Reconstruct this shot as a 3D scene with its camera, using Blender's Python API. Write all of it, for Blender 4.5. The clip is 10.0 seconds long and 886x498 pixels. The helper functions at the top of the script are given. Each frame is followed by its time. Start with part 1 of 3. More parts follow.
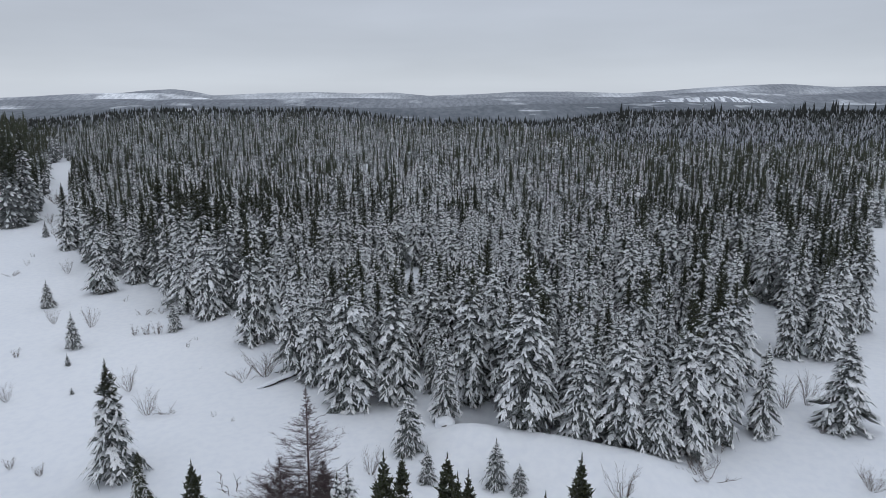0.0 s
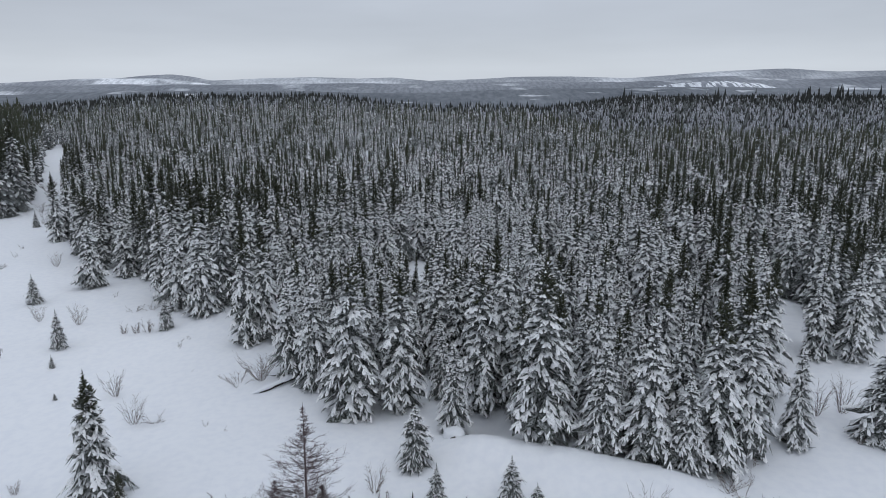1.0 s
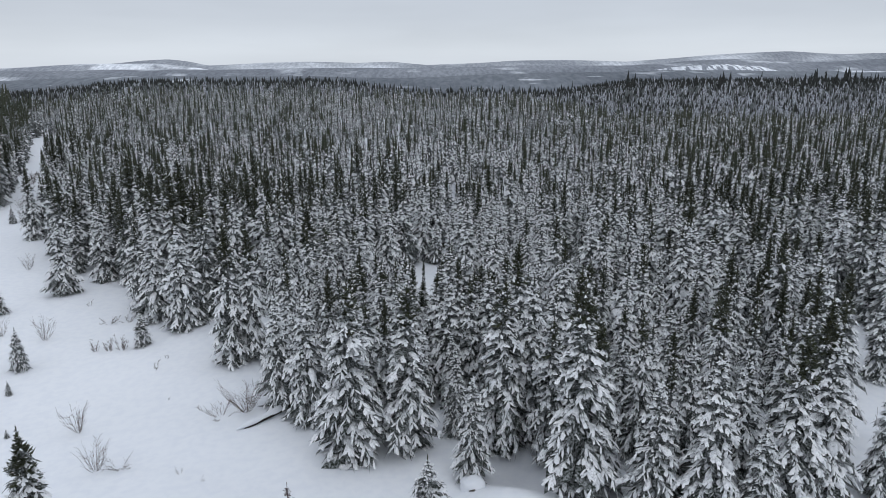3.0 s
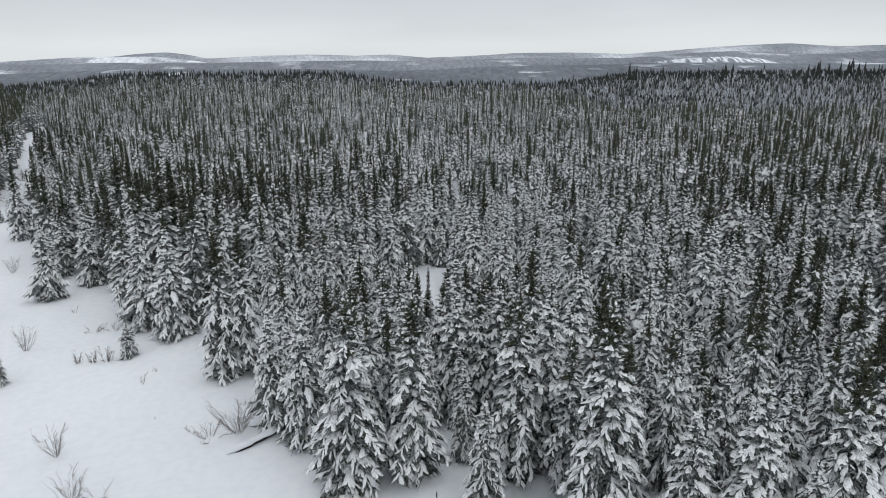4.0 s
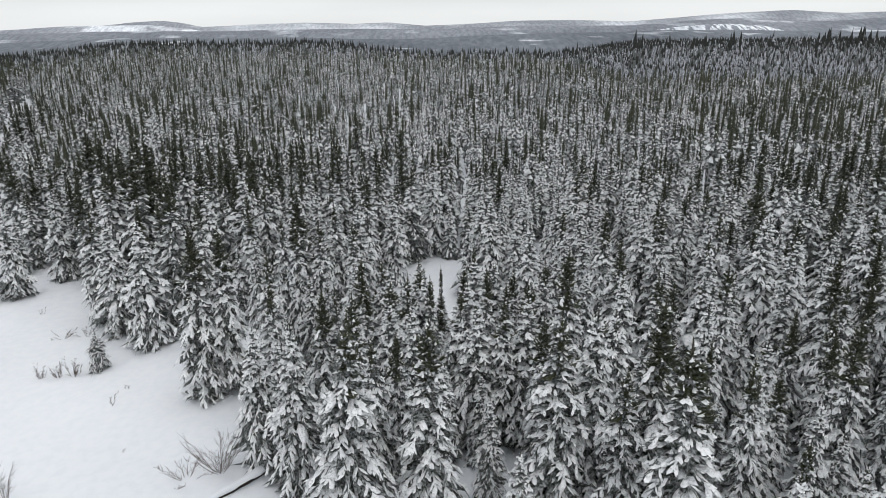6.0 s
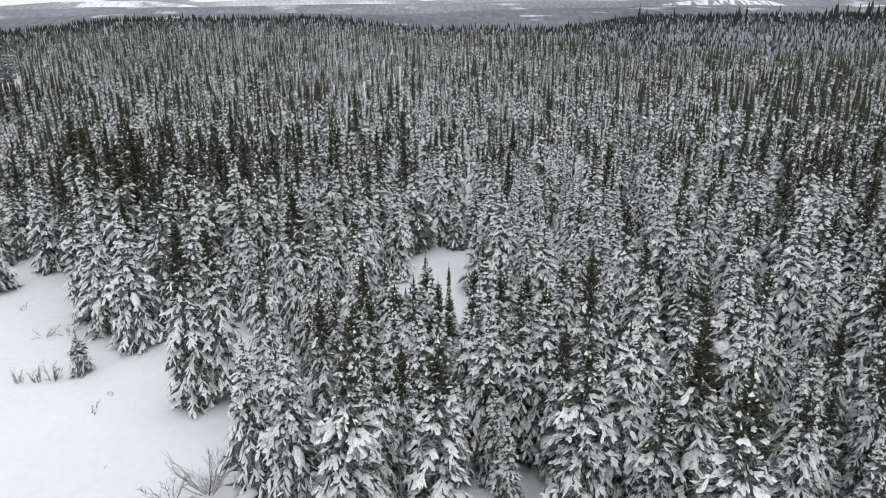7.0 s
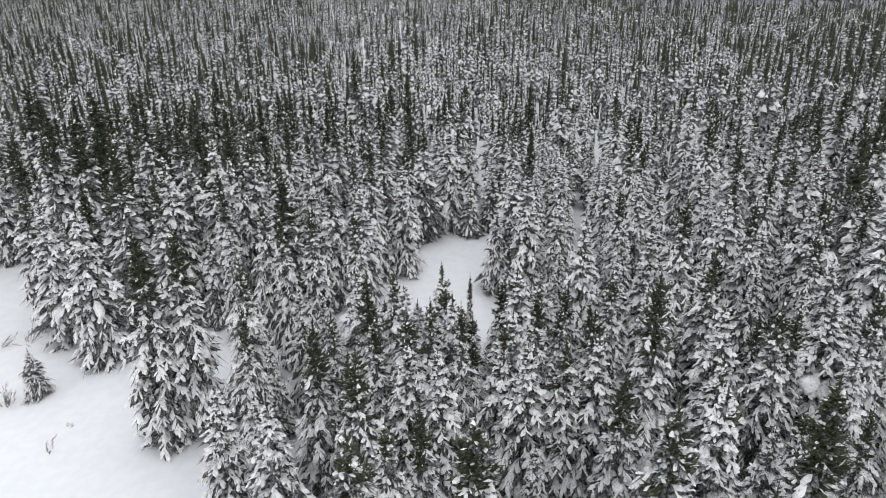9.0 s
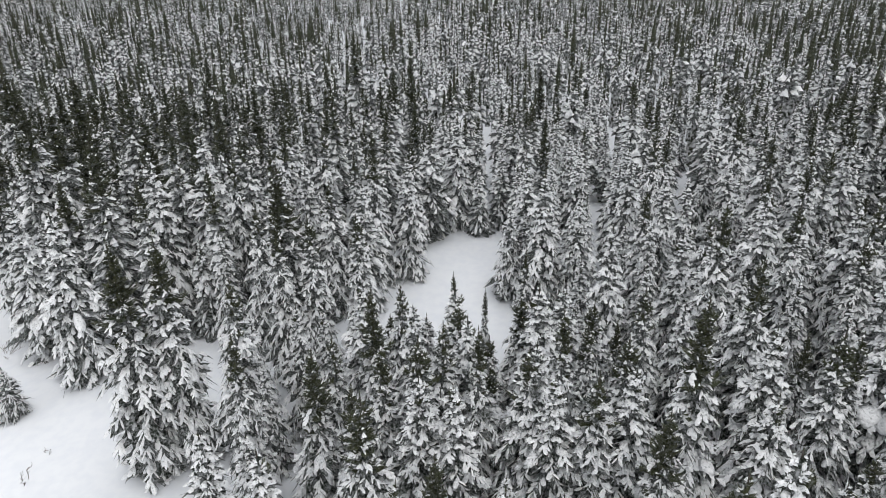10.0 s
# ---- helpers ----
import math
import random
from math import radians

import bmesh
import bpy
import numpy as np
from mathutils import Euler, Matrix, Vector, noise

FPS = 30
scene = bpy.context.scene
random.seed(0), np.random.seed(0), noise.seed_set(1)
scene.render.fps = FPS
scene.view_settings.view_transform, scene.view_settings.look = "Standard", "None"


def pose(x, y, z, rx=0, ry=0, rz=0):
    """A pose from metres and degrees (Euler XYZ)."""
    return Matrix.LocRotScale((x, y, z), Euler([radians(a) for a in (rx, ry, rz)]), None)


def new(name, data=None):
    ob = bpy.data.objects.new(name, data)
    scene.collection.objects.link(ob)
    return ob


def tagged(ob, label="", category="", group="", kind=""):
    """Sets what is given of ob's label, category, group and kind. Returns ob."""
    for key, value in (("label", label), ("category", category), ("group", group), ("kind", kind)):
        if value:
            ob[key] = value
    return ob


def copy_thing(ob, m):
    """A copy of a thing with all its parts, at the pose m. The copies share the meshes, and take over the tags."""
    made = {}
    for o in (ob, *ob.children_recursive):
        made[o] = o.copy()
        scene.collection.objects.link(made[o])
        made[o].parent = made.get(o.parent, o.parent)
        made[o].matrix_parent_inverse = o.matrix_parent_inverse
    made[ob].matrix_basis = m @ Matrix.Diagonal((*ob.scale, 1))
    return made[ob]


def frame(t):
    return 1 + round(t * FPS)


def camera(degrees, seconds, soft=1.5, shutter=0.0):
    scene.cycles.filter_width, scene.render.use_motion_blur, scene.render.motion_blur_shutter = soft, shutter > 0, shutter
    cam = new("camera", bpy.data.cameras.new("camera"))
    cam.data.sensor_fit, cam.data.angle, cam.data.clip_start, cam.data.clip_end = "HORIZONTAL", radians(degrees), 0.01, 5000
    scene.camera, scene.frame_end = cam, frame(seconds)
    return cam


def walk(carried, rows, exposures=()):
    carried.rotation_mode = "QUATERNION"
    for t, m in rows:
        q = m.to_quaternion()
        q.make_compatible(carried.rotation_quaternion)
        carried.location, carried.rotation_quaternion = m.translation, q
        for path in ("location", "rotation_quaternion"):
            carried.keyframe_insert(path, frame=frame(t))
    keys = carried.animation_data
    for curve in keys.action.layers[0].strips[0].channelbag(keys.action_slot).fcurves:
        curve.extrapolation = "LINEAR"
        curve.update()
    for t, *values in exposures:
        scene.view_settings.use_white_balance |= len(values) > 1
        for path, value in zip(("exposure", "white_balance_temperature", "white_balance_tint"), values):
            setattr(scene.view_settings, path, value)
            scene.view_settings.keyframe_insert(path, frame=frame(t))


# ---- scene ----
cam = camera(65.9, 10.0, soft=0.6)
METRES, EYE, TILT, LEAN, TURN = 30.0, 17.5, -11.9, 0.0, 0.0
ROWS = [
    (0.0, 0.0, 0.0, 0.0, -0.0, 0.0, 0.0),
    (0.5, -0.0076, 0.0491, 0.0093, -0.0, -0.65, 0.02),
    (1.0, -0.0151, 0.0981, 0.0202, -0.0, -1.19, 0.05),
    (1.5, -0.0214, 0.1473, 0.0313, -0.01, -1.57, 0.09),
    (2.0, -0.0273, 0.1974, 0.0417, -0.01, -1.87, 0.16),
    (2.5, -0.0332, 0.2466, 0.0522, -0.03, -2.15, 0.21),
    (4.0, -0.0524, 0.3912, 0.0829, -0.12, -3.01, 0.36),
    (4.5, -0.0588, 0.4395, 0.0921, -0.13, -3.32, 0.39),
    (5.0, -0.0653, 0.4871, 0.102, -0.13, -3.84, 0.44),
    (5.5, -0.0718, 0.5347, 0.1126, -0.14, -4.61, 0.47),
    (7.0, -0.0909, 0.6807, 0.1426, -0.18, -7.33, 0.54),
    (7.5, -0.0977, 0.7296, 0.1533, -0.18, -8.3, 0.56),
    (8.0, -0.1043, 0.7798, 0.1639, -0.18, -9.2, 0.6),
    (8.5, -0.1105, 0.8292, 0.1745, -0.21, -10.1, 0.61),
    (9.0, -0.1166, 0.8765, 0.1845, -0.23, -10.98, 0.68),
    (9.5, -0.1239, 0.9231, 0.1946, -0.24, -11.83, 0.75),
    (10.0, -0.13, 0.9701, 0.2046, -0.23, -12.68, 0.83),
]
walk(cam, [(t, pose(0, 0, EYE, TILT, LEAN, TURN) @ pose(METRES * x, METRES * y, METRES * z, 90 + pitch, roll, yaw)) for t, x, y, z, yaw, pitch, roll in ROWS],
     exposures=[(0.0, -0.25, 6060, 9), (2.7, -0.10, 6070, 9), (3.8, 0.02, 6400, 7), (5.5, 0.14, 6620, 7.5), (7.0, 0.36, 6660, 8.3), (10.0, 0.45, 6700, 8.6)])

# ---- sky and light: a winter overcast ----
world = bpy.data.worlds.new("overcast_sky")
scene.world = world
world.use_nodes = True
wn, wl = world.node_tree.nodes, world.node_tree.links
wn.clear()
w_out = wn.new("ShaderNodeOutputWorld")
w_bg = wn.new("ShaderNodeBackground")
w_sky = wn.new("ShaderNodeTexSky")
w_sky.sky_type = "NISHITA"
w_sky.sun_disc = False
w_sky.sun_elevation = radians(32)
w_sky.sun_rotation = radians(200)
w_dim = wn.new("ShaderNodeVectorMath")
w_dim.operation = "SCALE"
w_dim.inputs["Scale"].default_value = 0.10
w_co = wn.new("ShaderNodeTexCoord")
w_sep = wn.new("ShaderNodeSeparateXYZ")
w_ramp = wn.new("ShaderNodeValToRGB")
SKY_STOPS = ((0.0, (0.71, 0.73, 0.765)), (0.030, (0.75, 0.77, 0.80)), (0.075, (0.64, 0.66, 0.70)), (0.16, (0.60, 0.62, 0.67)), (0.5, (0.72, 0.74, 0.79)), (1.0, (1.10, 1.12, 1.17)))
for i, (at, col) in enumerate(SKY_STOPS):
    stop = w_ramp.color_ramp.elements[i] if i < 2 else w_ramp.color_ramp.elements.new(at)
    stop.position, stop.color = at, (*col, 1)
w_map = wn.new("ShaderNodeMapping")
w_map.inputs["Scale"].default_value = (1.6, 1.6, 9.0)
w_noise = wn.new("ShaderNodeTexNoise")
w_noise.inputs["Scale"].default_value = 1.5
w_noise.inputs["Detail"].default_value = 4
w_rng = wn.new("ShaderNodeMapRange")
w_rng.inputs["From Min"].default_value, w_rng.inputs["From Max"].default_value = 0.3, 0.7
w_rng.inputs["To Min"].default_value, w_rng.inputs["To Max"].default_value = 0.93, 1.06
w_mul = wn.new("ShaderNodeVectorMath")
w_mul.operation = "SCALE"
w_mix = wn.new("ShaderNodeMix")
w_mix.data_type = "RGBA"
w_mix.inputs["Factor"].default_value = 0.95
wl.new(w_co.outputs["Generated"], w_sep.inputs[0])
wl.new(w_sep.outputs["Z"], w_ramp.inputs["Fac"])
wl.new(w_co.outputs["Generated"], w_map.inputs["Vector"])
wl.new(w_map.outputs[0], w_noise.inputs["Vector"])
wl.new(w_noise.outputs["Fac"], w_rng.inputs["Value"])
wl.new(w_ramp.outputs["Color"], w_mul.inputs[0])
wl.new(w_rng.outputs[0], w_mul.inputs["Scale"])
wl.new(w_sky.outputs[0], w_dim.inputs[0])
wl.new(w_dim.outputs[0], w_mix.inputs["A"])
wl.new(w_mul.outputs[0], w_mix.inputs["B"])
wl.new(w_mix.outputs["Result"], w_bg.inputs["Color"])
wl.new(w_bg.outputs[0], w_out.inputs[0])

sun_data = bpy.data.lights.new("sun", "SUN")
sun_data.energy, sun_data.angle, sun_data.color = 0.3, radians(35), (1.0, 0.97, 0.93)
sun = new("sun", sun_data)
sun.matrix_world = pose(0, 0, 60, 50, 0, 25)


# ---- materials ----
def material(name, rough=0.8):
    m = bpy.data.materials.new(name)
    m.use_nodes = True
    n, l = m.node_tree.nodes, m.node_tree.links
    b = n["Principled BSDF"]
    b.inputs["Roughness"].default_value = rough
    b.inputs["Specular IOR Level"].default_value = 0.25
    return m, n, l, b


def noise_node(n, l, scale, detail=3, coords="Object", stretch=None):
    co = n.new("ShaderNodeTexCoord")
    tex = n.new("ShaderNodeTexNoise")
    tex.inputs["Scale"].default_value, tex.inputs["Detail"].default_value = scale, detail
    if stretch:
        mp = n.new("ShaderNodeMapping")
        mp.inputs["Scale"].default_value = stretch
        l.new(co.outputs[coords], mp.inputs["Vector"])
        l.new(mp.outputs[0], tex.inputs["Vector"])
    else:
        l.new(co.outputs[coords], tex.inputs["Vector"])
    return tex


def ramp(n, l, source, stops):
    r = n.new("ShaderNodeValToRGB")
    for i, (at, col) in enumerate(stops):
        e = r.color_ramp.elements[i] if i < 2 else r.color_ramp.elements.new(at)
        e.position, e.color = at, (*col, 1)
    l.new(source, r.inputs["Fac"])
    return r.outputs["Color"]


def mix(n, l, fac, a, b, how="MIX"):
    m = n.new("ShaderNodeMix")
    m.data_type, m.blend_type = "RGBA", how
    for key, v in (("Factor", fac), ("A", a), ("B", b)):
        if isinstance(v, (int, float)):
            m.inputs[key].default_value = v
        elif isinstance(v, tuple):
            m.inputs[key].default_value = (*v, 1)
        else:
            l.new(v, m.inputs[key])
    return m.outputs["Result"]


def bump(n, l, b, height, strength, distance):
    k = n.new("ShaderNodeBump")
    k.inputs["Strength"].default_value, k.inputs["Distance"].default_value = strength, distance
    l.new(height, k.inputs["Height"])
    l.new(k.outputs[0], b.inputs["Normal"])


def snow_ground_material():
    m, n, l, b = material("field_snow", 0.75)
    wide = noise_node(n, l, 0.05, 4)
    fine = noise_node(n, l, 2.2, 6)
    c = ramp(n, l, wide.outputs["Fac"], ((0.3, (0.765, 0.785, 0.82)), (0.7, (0.825, 0.84, 0.865))))
    c2 = ramp(n, l, fine.outputs["Fac"], ((0.35, (0.95, 0.955, 0.97)), (0.6, (1, 1, 1))))
    l.new(mix(n, l, 1.0, c, c2, "MULTIPLY"), b.inputs["Base Color"])
    drift = noise_node(n, l, 0.55, 5, stretch=(1.0, 0.5, 1.0))
    bump(n, l, b, drift.outputs["Fac"], 0.35, 0.12)
    return m


def snow_load_material():
    m, n, l, b = material("branch_snow", 0.7)
    tone = noise_node(n, l, 0.9, 2)
    grain = noise_node(n, l, 14.0, 5)
    c = ramp(n, l, tone.outputs["Fac"], ((0.3, (0.87, 0.88, 0.90)), (0.65, (0.945, 0.95, 0.96))))
    clump = n.new("ShaderNodeNewGeometry")
    thick = ramp(n, l, clump.outputs["Random Per Island"], ((0.0, (0.70, 0.71, 0.72)), (0.12, (0.88, 0.89, 0.90)), (0.4, (1, 1, 1)), (1.0, (1, 1, 1))))
    speck = ramp(n, l, grain.outputs["Fac"], ((0.31, (0.52, 0.54, 0.53)), (0.43, (1, 1, 1))))
    l.new(mix(n, l, 1.0, mix(n, l, 1.0, c, thick, "MULTIPLY"), speck, "MULTIPLY"), b.inputs["Base Color"])
    soft_lumps = noise_node(n, l, 5.0, 2)
    both = n.new("ShaderNodeMath")
    both.operation = "MULTIPLY_ADD"
    both.inputs[1].default_value = 0.35
    l.new(grain.outputs["Fac"], both.inputs[0])
    l.new(soft_lumps.outputs["Fac"], both.inputs[2])
    bump(n, l, b, both.outputs[0], 0.8, 0.16)
    return m


def needle_material(name, dark, light, frost, size=14.0, low=0.46, high=0.70, white=(0.60, 0.62, 0.65), dead=(0.032, 0.032, 0.018)):
    m, n, l, b = material(name, 0.8)
    b.inputs["Specular IOR Level"].default_value = 0.2
    tone = noise_node(n, l, 1.3, 2)
    grain = noise_node(n, l, size, 3)
    isl = n.new("ShaderNodeNewGeometry")
    c = mix(n, l, tone.outputs["Fac"], dark, light)
    c = mix(n, l, isl.outputs["Random Per Island"], c, dead)
    rime = ramp(n, l, grain.outputs["Fac"], ((low, (0, 0, 0)), (high, (frost, frost, frost))))
    l.new(mix(n, l, rime, c, white), b.inputs["Base Color"])
    return m


def bark_material(name, a, c_):
    m, n, l, b = material(name, 0.9)
    tex = noise_node(n, l, 6.0, 5, stretch=(1, 1, 0.25))
    l.new(ramp(n, l, tex.outputs["Fac"], ((0.3, a), (0.7, c_))), b.inputs["Base Color"])
    bump(n, l, b, tex.outputs["Fac"], 0.6, 0.02)
    return m


def hill_material(name, wood, snow, patch, low, high, stretch=(1.0, 0.3, 6.0)):
    m, n, l, b = material(name, 1.0)
    big = noise_node(n, l, patch, 8, stretch=stretch)
    fine = noise_node(n, l, 0.07, 8, stretch=(1.0, 0.3, 0.8))
    wide = noise_node(n, l, 0.0016, 3, stretch=(1.0, 1.0, 5.0))
    f = ramp(n, l, big.outputs["Fac"], ((low, (0, 0, 0)), (high, (1, 1, 1))))
    c = mix(n, l, f, wood, snow)
    c2 = ramp(n, l, fine.outputs["Fac"], ((0.36, (0.78, 0.79, 0.81)), (0.62, (1.12, 1.12, 1.12))))
    c3 = ramp(n, l, wide.outputs["Fac"], ((0.38, (0.80, 0.81, 0.83)), (0.62, (1.12, 1.12, 1.12))))
    l.new(mix(n, l, 1.0, mix(n, l, 1.0, c, c2, "MULTIPLY"), c3, "MULTIPLY"), b.inputs["Base Color"])
    return m


SNOW_GROUND = snow_ground_material()
SNOW = snow_load_material()
NEEDLES = needle_material("frosted_needles", (0.014, 0.020, 0.016), (0.030, 0.039, 0.026), 0.62, 11.0, 0.40, 0.74, (0.70, 0.715, 0.74), dead=(0.022, 0.029, 0.023))
NEEDLES_DARK = needle_material("green_needles", (0.014, 0.019, 0.009), (0.052, 0.065, 0.026), 0.24, dead=(0.048, 0.050, 0.022))
# green needles again for the farthest trees, shifted bluer: distance haze put into the colour
FAR_DARK = needle_material("far_haze_needles", (0.012, 0.0145, 0.0135), (0.026, 0.029, 0.025), 0.10, dead=(0.027, 0.028, 0.023))
# snowy far crowns, tinted blue-grey to paint in the haze of distance
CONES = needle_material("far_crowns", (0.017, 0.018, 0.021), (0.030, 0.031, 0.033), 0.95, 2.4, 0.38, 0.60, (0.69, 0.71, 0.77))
FROSTED = needle_material("snowy_crowns", (0.016, 0.022, 0.018), (0.030, 0.038, 0.026), 0.74, 3.2, 0.41, 0.62, (0.82, 0.835, 0.855))
BARK = bark_material("spruce_bark", (0.035, 0.028, 0.024), (0.10, 0.085, 0.075))
LARCH_BARK = bark_material("larch_bark", (0.07, 0.052, 0.055), (0.17, 0.13, 0.13))
LOG_BARK = bark_material("wet_log_bark", (0.012, 0.011, 0.011), (0.040, 0.034, 0.030))
TWIG = bark_material("shrub_bark", (0.06, 0.045, 0.038), (0.16, 0.125, 0.105))

# ---- the lie of the land ----
def smooth(a, b, v):
    s = np.clip((v - a) / (b - a), 0.0, 1.0)
    return s * s * (3 - 2 * s)


def hump(x, y, cx, cy, rx, ry):
    return np.exp(-((x - cx) / rx) ** 2 - ((y - cy) / ry) ** 2)


def land(x, y):
    """Height of the snow at x, y."""
    x, y = np.asarray(x, float), np.asarray(y, float)
    u = x / np.maximum(y, 60.0)
    west, east = smooth(-0.02, -0.17, u), smooth(0.09, 0.28, u)
    on_west = 6.5 * smooth(120, 330, y) * (1 - 0.95 * smooth(-0.40, -0.62, u)) - 55 * smooth(350, 1300, y)
    on_mid = 3.2 * smooth(90, 230, y) - 50 * smooth(240, 1100, y)
    on_east = -6.0 * smooth(185, 250, y) + 10.3 * smooth(260, 430, y) - 55 * smooth(520, 1500, y)
    z = west * on_west + east * on_east + (1 - west - east) * on_mid
    z = z - 0.35 + 1.7 * hump(x, y, 0, 64, 20, 13)
    z = z - 0.7 * hump(x, y, 18, 27, 9, 5) - 0.5 * hump(x, y, -30, 42, 14, 16)
    along = (x - 1.0) * 0.93 - (y - 34.3) * 0.36
    across = (x - 1.0) * 0.36 + (y - 34.3) * 0.93
    z = z + 1.0 * np.exp(-(across / 1.5) ** 2) * smooth(-3, 1, along) * smooth(15, 9, along)
    z = z - 0.9 * hump(x, y, 2.4, 37.7, 2.2, 1.5)
    z = z + 0.16 * np.sin(x * 0.31 + 1.3 * np.sin(y * 0.17)) * np.sin(y * 0.23 + 0.8) + 0.06 * np.sin(x * 0.9 + y * 0.4) * np.sin(y * 0.8 - x * 0.3)
    return z


def ground_at(x, y):
    return float(land(x, y))


def mesh_object(name, v, f, mats, mat_index=None, parent=None, smooth_faces=True):
    """One mesh object from arrays of points and triangles or quads."""
    f = np.asarray(f, dtype=np.int32)
    me = bpy.data.meshes.new(name)
    k = f.shape[1]
    me.vertices.add(len(v))
    me.vertices.foreach_set("co", np.asarray(v, dtype=np.float32).ravel())
    me.loops.add(f.size)
    me.loops.foreach_set("vertex_index", f.ravel())
    me.polygons.add(len(f))
    me.polygons.foreach_set("loop_start", np.arange(len(f), dtype=np.int32) * k)
    me.polygons.foreach_set("use_smooth", np.broadcast_to(smooth_faces, len(f)).astype(bool))
    for m in mats:
        me.materials.append(m)
    if mat_index is not None:
        me.polygons.foreach_set("material_index", np.asarray(mat_index, dtype=np.int32))
    me.update(calc_edges=True)
    me.validate()
    ob = new(name, me)
    if parent is not None:
        ob.parent = parent
    return ob


def sheet(xs, ys, height):
    gx, gy = np.meshgrid(xs, ys)
    v = np.stack([gx.ravel(), gy.ravel(), height(gx, gy).ravel()], 1)
    w = len(xs)
    i = (np.arange(len(ys) - 1)[:, None] * w + np.arange(w - 1)[None, :]).ravel()
    return v, np.stack([i, i + 1, i + w + 1, i + w], 1)


far_steps = np.geomspace(4, 4900, 60)
xs = np.concatenate([-46 - far_steps[::-1], np.arange(-46, 46.1, 0.7), 46 + far_steps])
ys = np.concatenate([-2 - np.geomspace(4, 4900, 24)[::-1], np.arange(-2, 92.1, 0.7), 92 + far_steps])
gv, gf = sheet(xs, ys, land)
tagged(mesh_object("ground", gv, gf, [SNOW_GROUND]), "open snow-covered ground, soft drifts, undisturbed white", "snow", kind="structure")


# ---- far hills ----
def ridge(name, dist, depth, crest, foot, mat, label, seed):
    """A long hill: crest gives the height over a bearing (x over y), falling to foot on both sides."""
    bear = np.linspace(-1.0, 1.0, 260)
    rows = np.linspace(-1, 1, 13)
    knots_u, knots_z = [c[0] for c in crest], [c[1] for c in crest]
    top = np.interp(bear, knots_u, knots_z)
    r = np.random.RandomState(seed)
    for wave in (9, 23, 51):
        top = top + dist * 0.012 / wave * np.sin(bear * wave + r.rand() * 6)
    v = []
    for s in rows:
        y = dist + s * depth
        fall = (1 - abs(s) ** 1.6)
        wob = depth * 0.10 * np.sin(bear * 31 + s * 4 + seed) * (1 - abs(s))
        z = foot + (top - foot) * fall + dist * 0.0012 * np.sin(bear * 57 + s * 9) * (1 - abs(s)) * abs(s)
        v.append(np.stack([bear * (y + wob), np.full_like(bear, y) + wob, z], 1))
    v = np.concatenate(v)
    w = len(bear)
    i = (np.arange(len(rows) - 1)[:, None] * w + np.arange(w - 1)[None, :]).ravel()
    return tagged(mesh_object(name, v, np.stack([i, i + 1, i + w + 1, i + w], 1), [mat]), label, "hill", kind="structure")


def heights(dist, pairs):
    """Bearing in thousandths and rise in thousandths of the distance, as crest points."""
    return [(a / 1000, 17.5 + dist * b / 1000) for a, b in pairs]


# hill wood tones grow paler and bluer with distance: aerial haze painted into them
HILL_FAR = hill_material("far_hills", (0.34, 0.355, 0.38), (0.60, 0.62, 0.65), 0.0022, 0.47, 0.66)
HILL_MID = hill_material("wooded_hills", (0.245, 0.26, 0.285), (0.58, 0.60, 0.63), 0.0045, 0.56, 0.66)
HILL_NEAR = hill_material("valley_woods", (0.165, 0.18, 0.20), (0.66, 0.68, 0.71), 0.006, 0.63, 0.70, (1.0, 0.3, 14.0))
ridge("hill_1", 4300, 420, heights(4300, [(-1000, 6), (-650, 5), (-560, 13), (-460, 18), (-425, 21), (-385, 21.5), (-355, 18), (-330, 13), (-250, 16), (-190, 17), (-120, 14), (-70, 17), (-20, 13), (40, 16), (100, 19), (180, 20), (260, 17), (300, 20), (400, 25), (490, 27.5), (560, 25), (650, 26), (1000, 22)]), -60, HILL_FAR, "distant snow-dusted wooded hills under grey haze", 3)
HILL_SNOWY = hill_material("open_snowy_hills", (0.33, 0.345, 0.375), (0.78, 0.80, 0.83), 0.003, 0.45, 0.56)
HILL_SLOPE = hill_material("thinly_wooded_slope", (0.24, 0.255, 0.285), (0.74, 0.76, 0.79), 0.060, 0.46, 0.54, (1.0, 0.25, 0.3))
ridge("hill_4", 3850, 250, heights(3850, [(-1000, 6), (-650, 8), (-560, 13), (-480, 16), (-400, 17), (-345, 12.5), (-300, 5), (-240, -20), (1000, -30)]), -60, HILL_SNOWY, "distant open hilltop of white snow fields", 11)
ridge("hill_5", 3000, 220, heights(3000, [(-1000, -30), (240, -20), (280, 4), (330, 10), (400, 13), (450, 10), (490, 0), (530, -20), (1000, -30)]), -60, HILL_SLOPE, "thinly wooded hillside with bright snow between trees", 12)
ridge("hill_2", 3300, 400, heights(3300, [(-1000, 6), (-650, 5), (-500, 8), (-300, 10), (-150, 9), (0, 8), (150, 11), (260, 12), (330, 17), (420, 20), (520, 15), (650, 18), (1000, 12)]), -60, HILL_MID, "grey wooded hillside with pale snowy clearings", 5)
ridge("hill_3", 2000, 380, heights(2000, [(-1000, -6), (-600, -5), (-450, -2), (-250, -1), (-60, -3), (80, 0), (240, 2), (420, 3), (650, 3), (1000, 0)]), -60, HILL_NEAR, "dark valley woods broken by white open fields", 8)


# ---- spruce trees ----
ICO = bmesh.new()
bmesh.ops.create_icosphere(ICO, subdivisions=2, radius=1.0)
ICO_V = np.array([v.co[:] for v in ICO.verts])
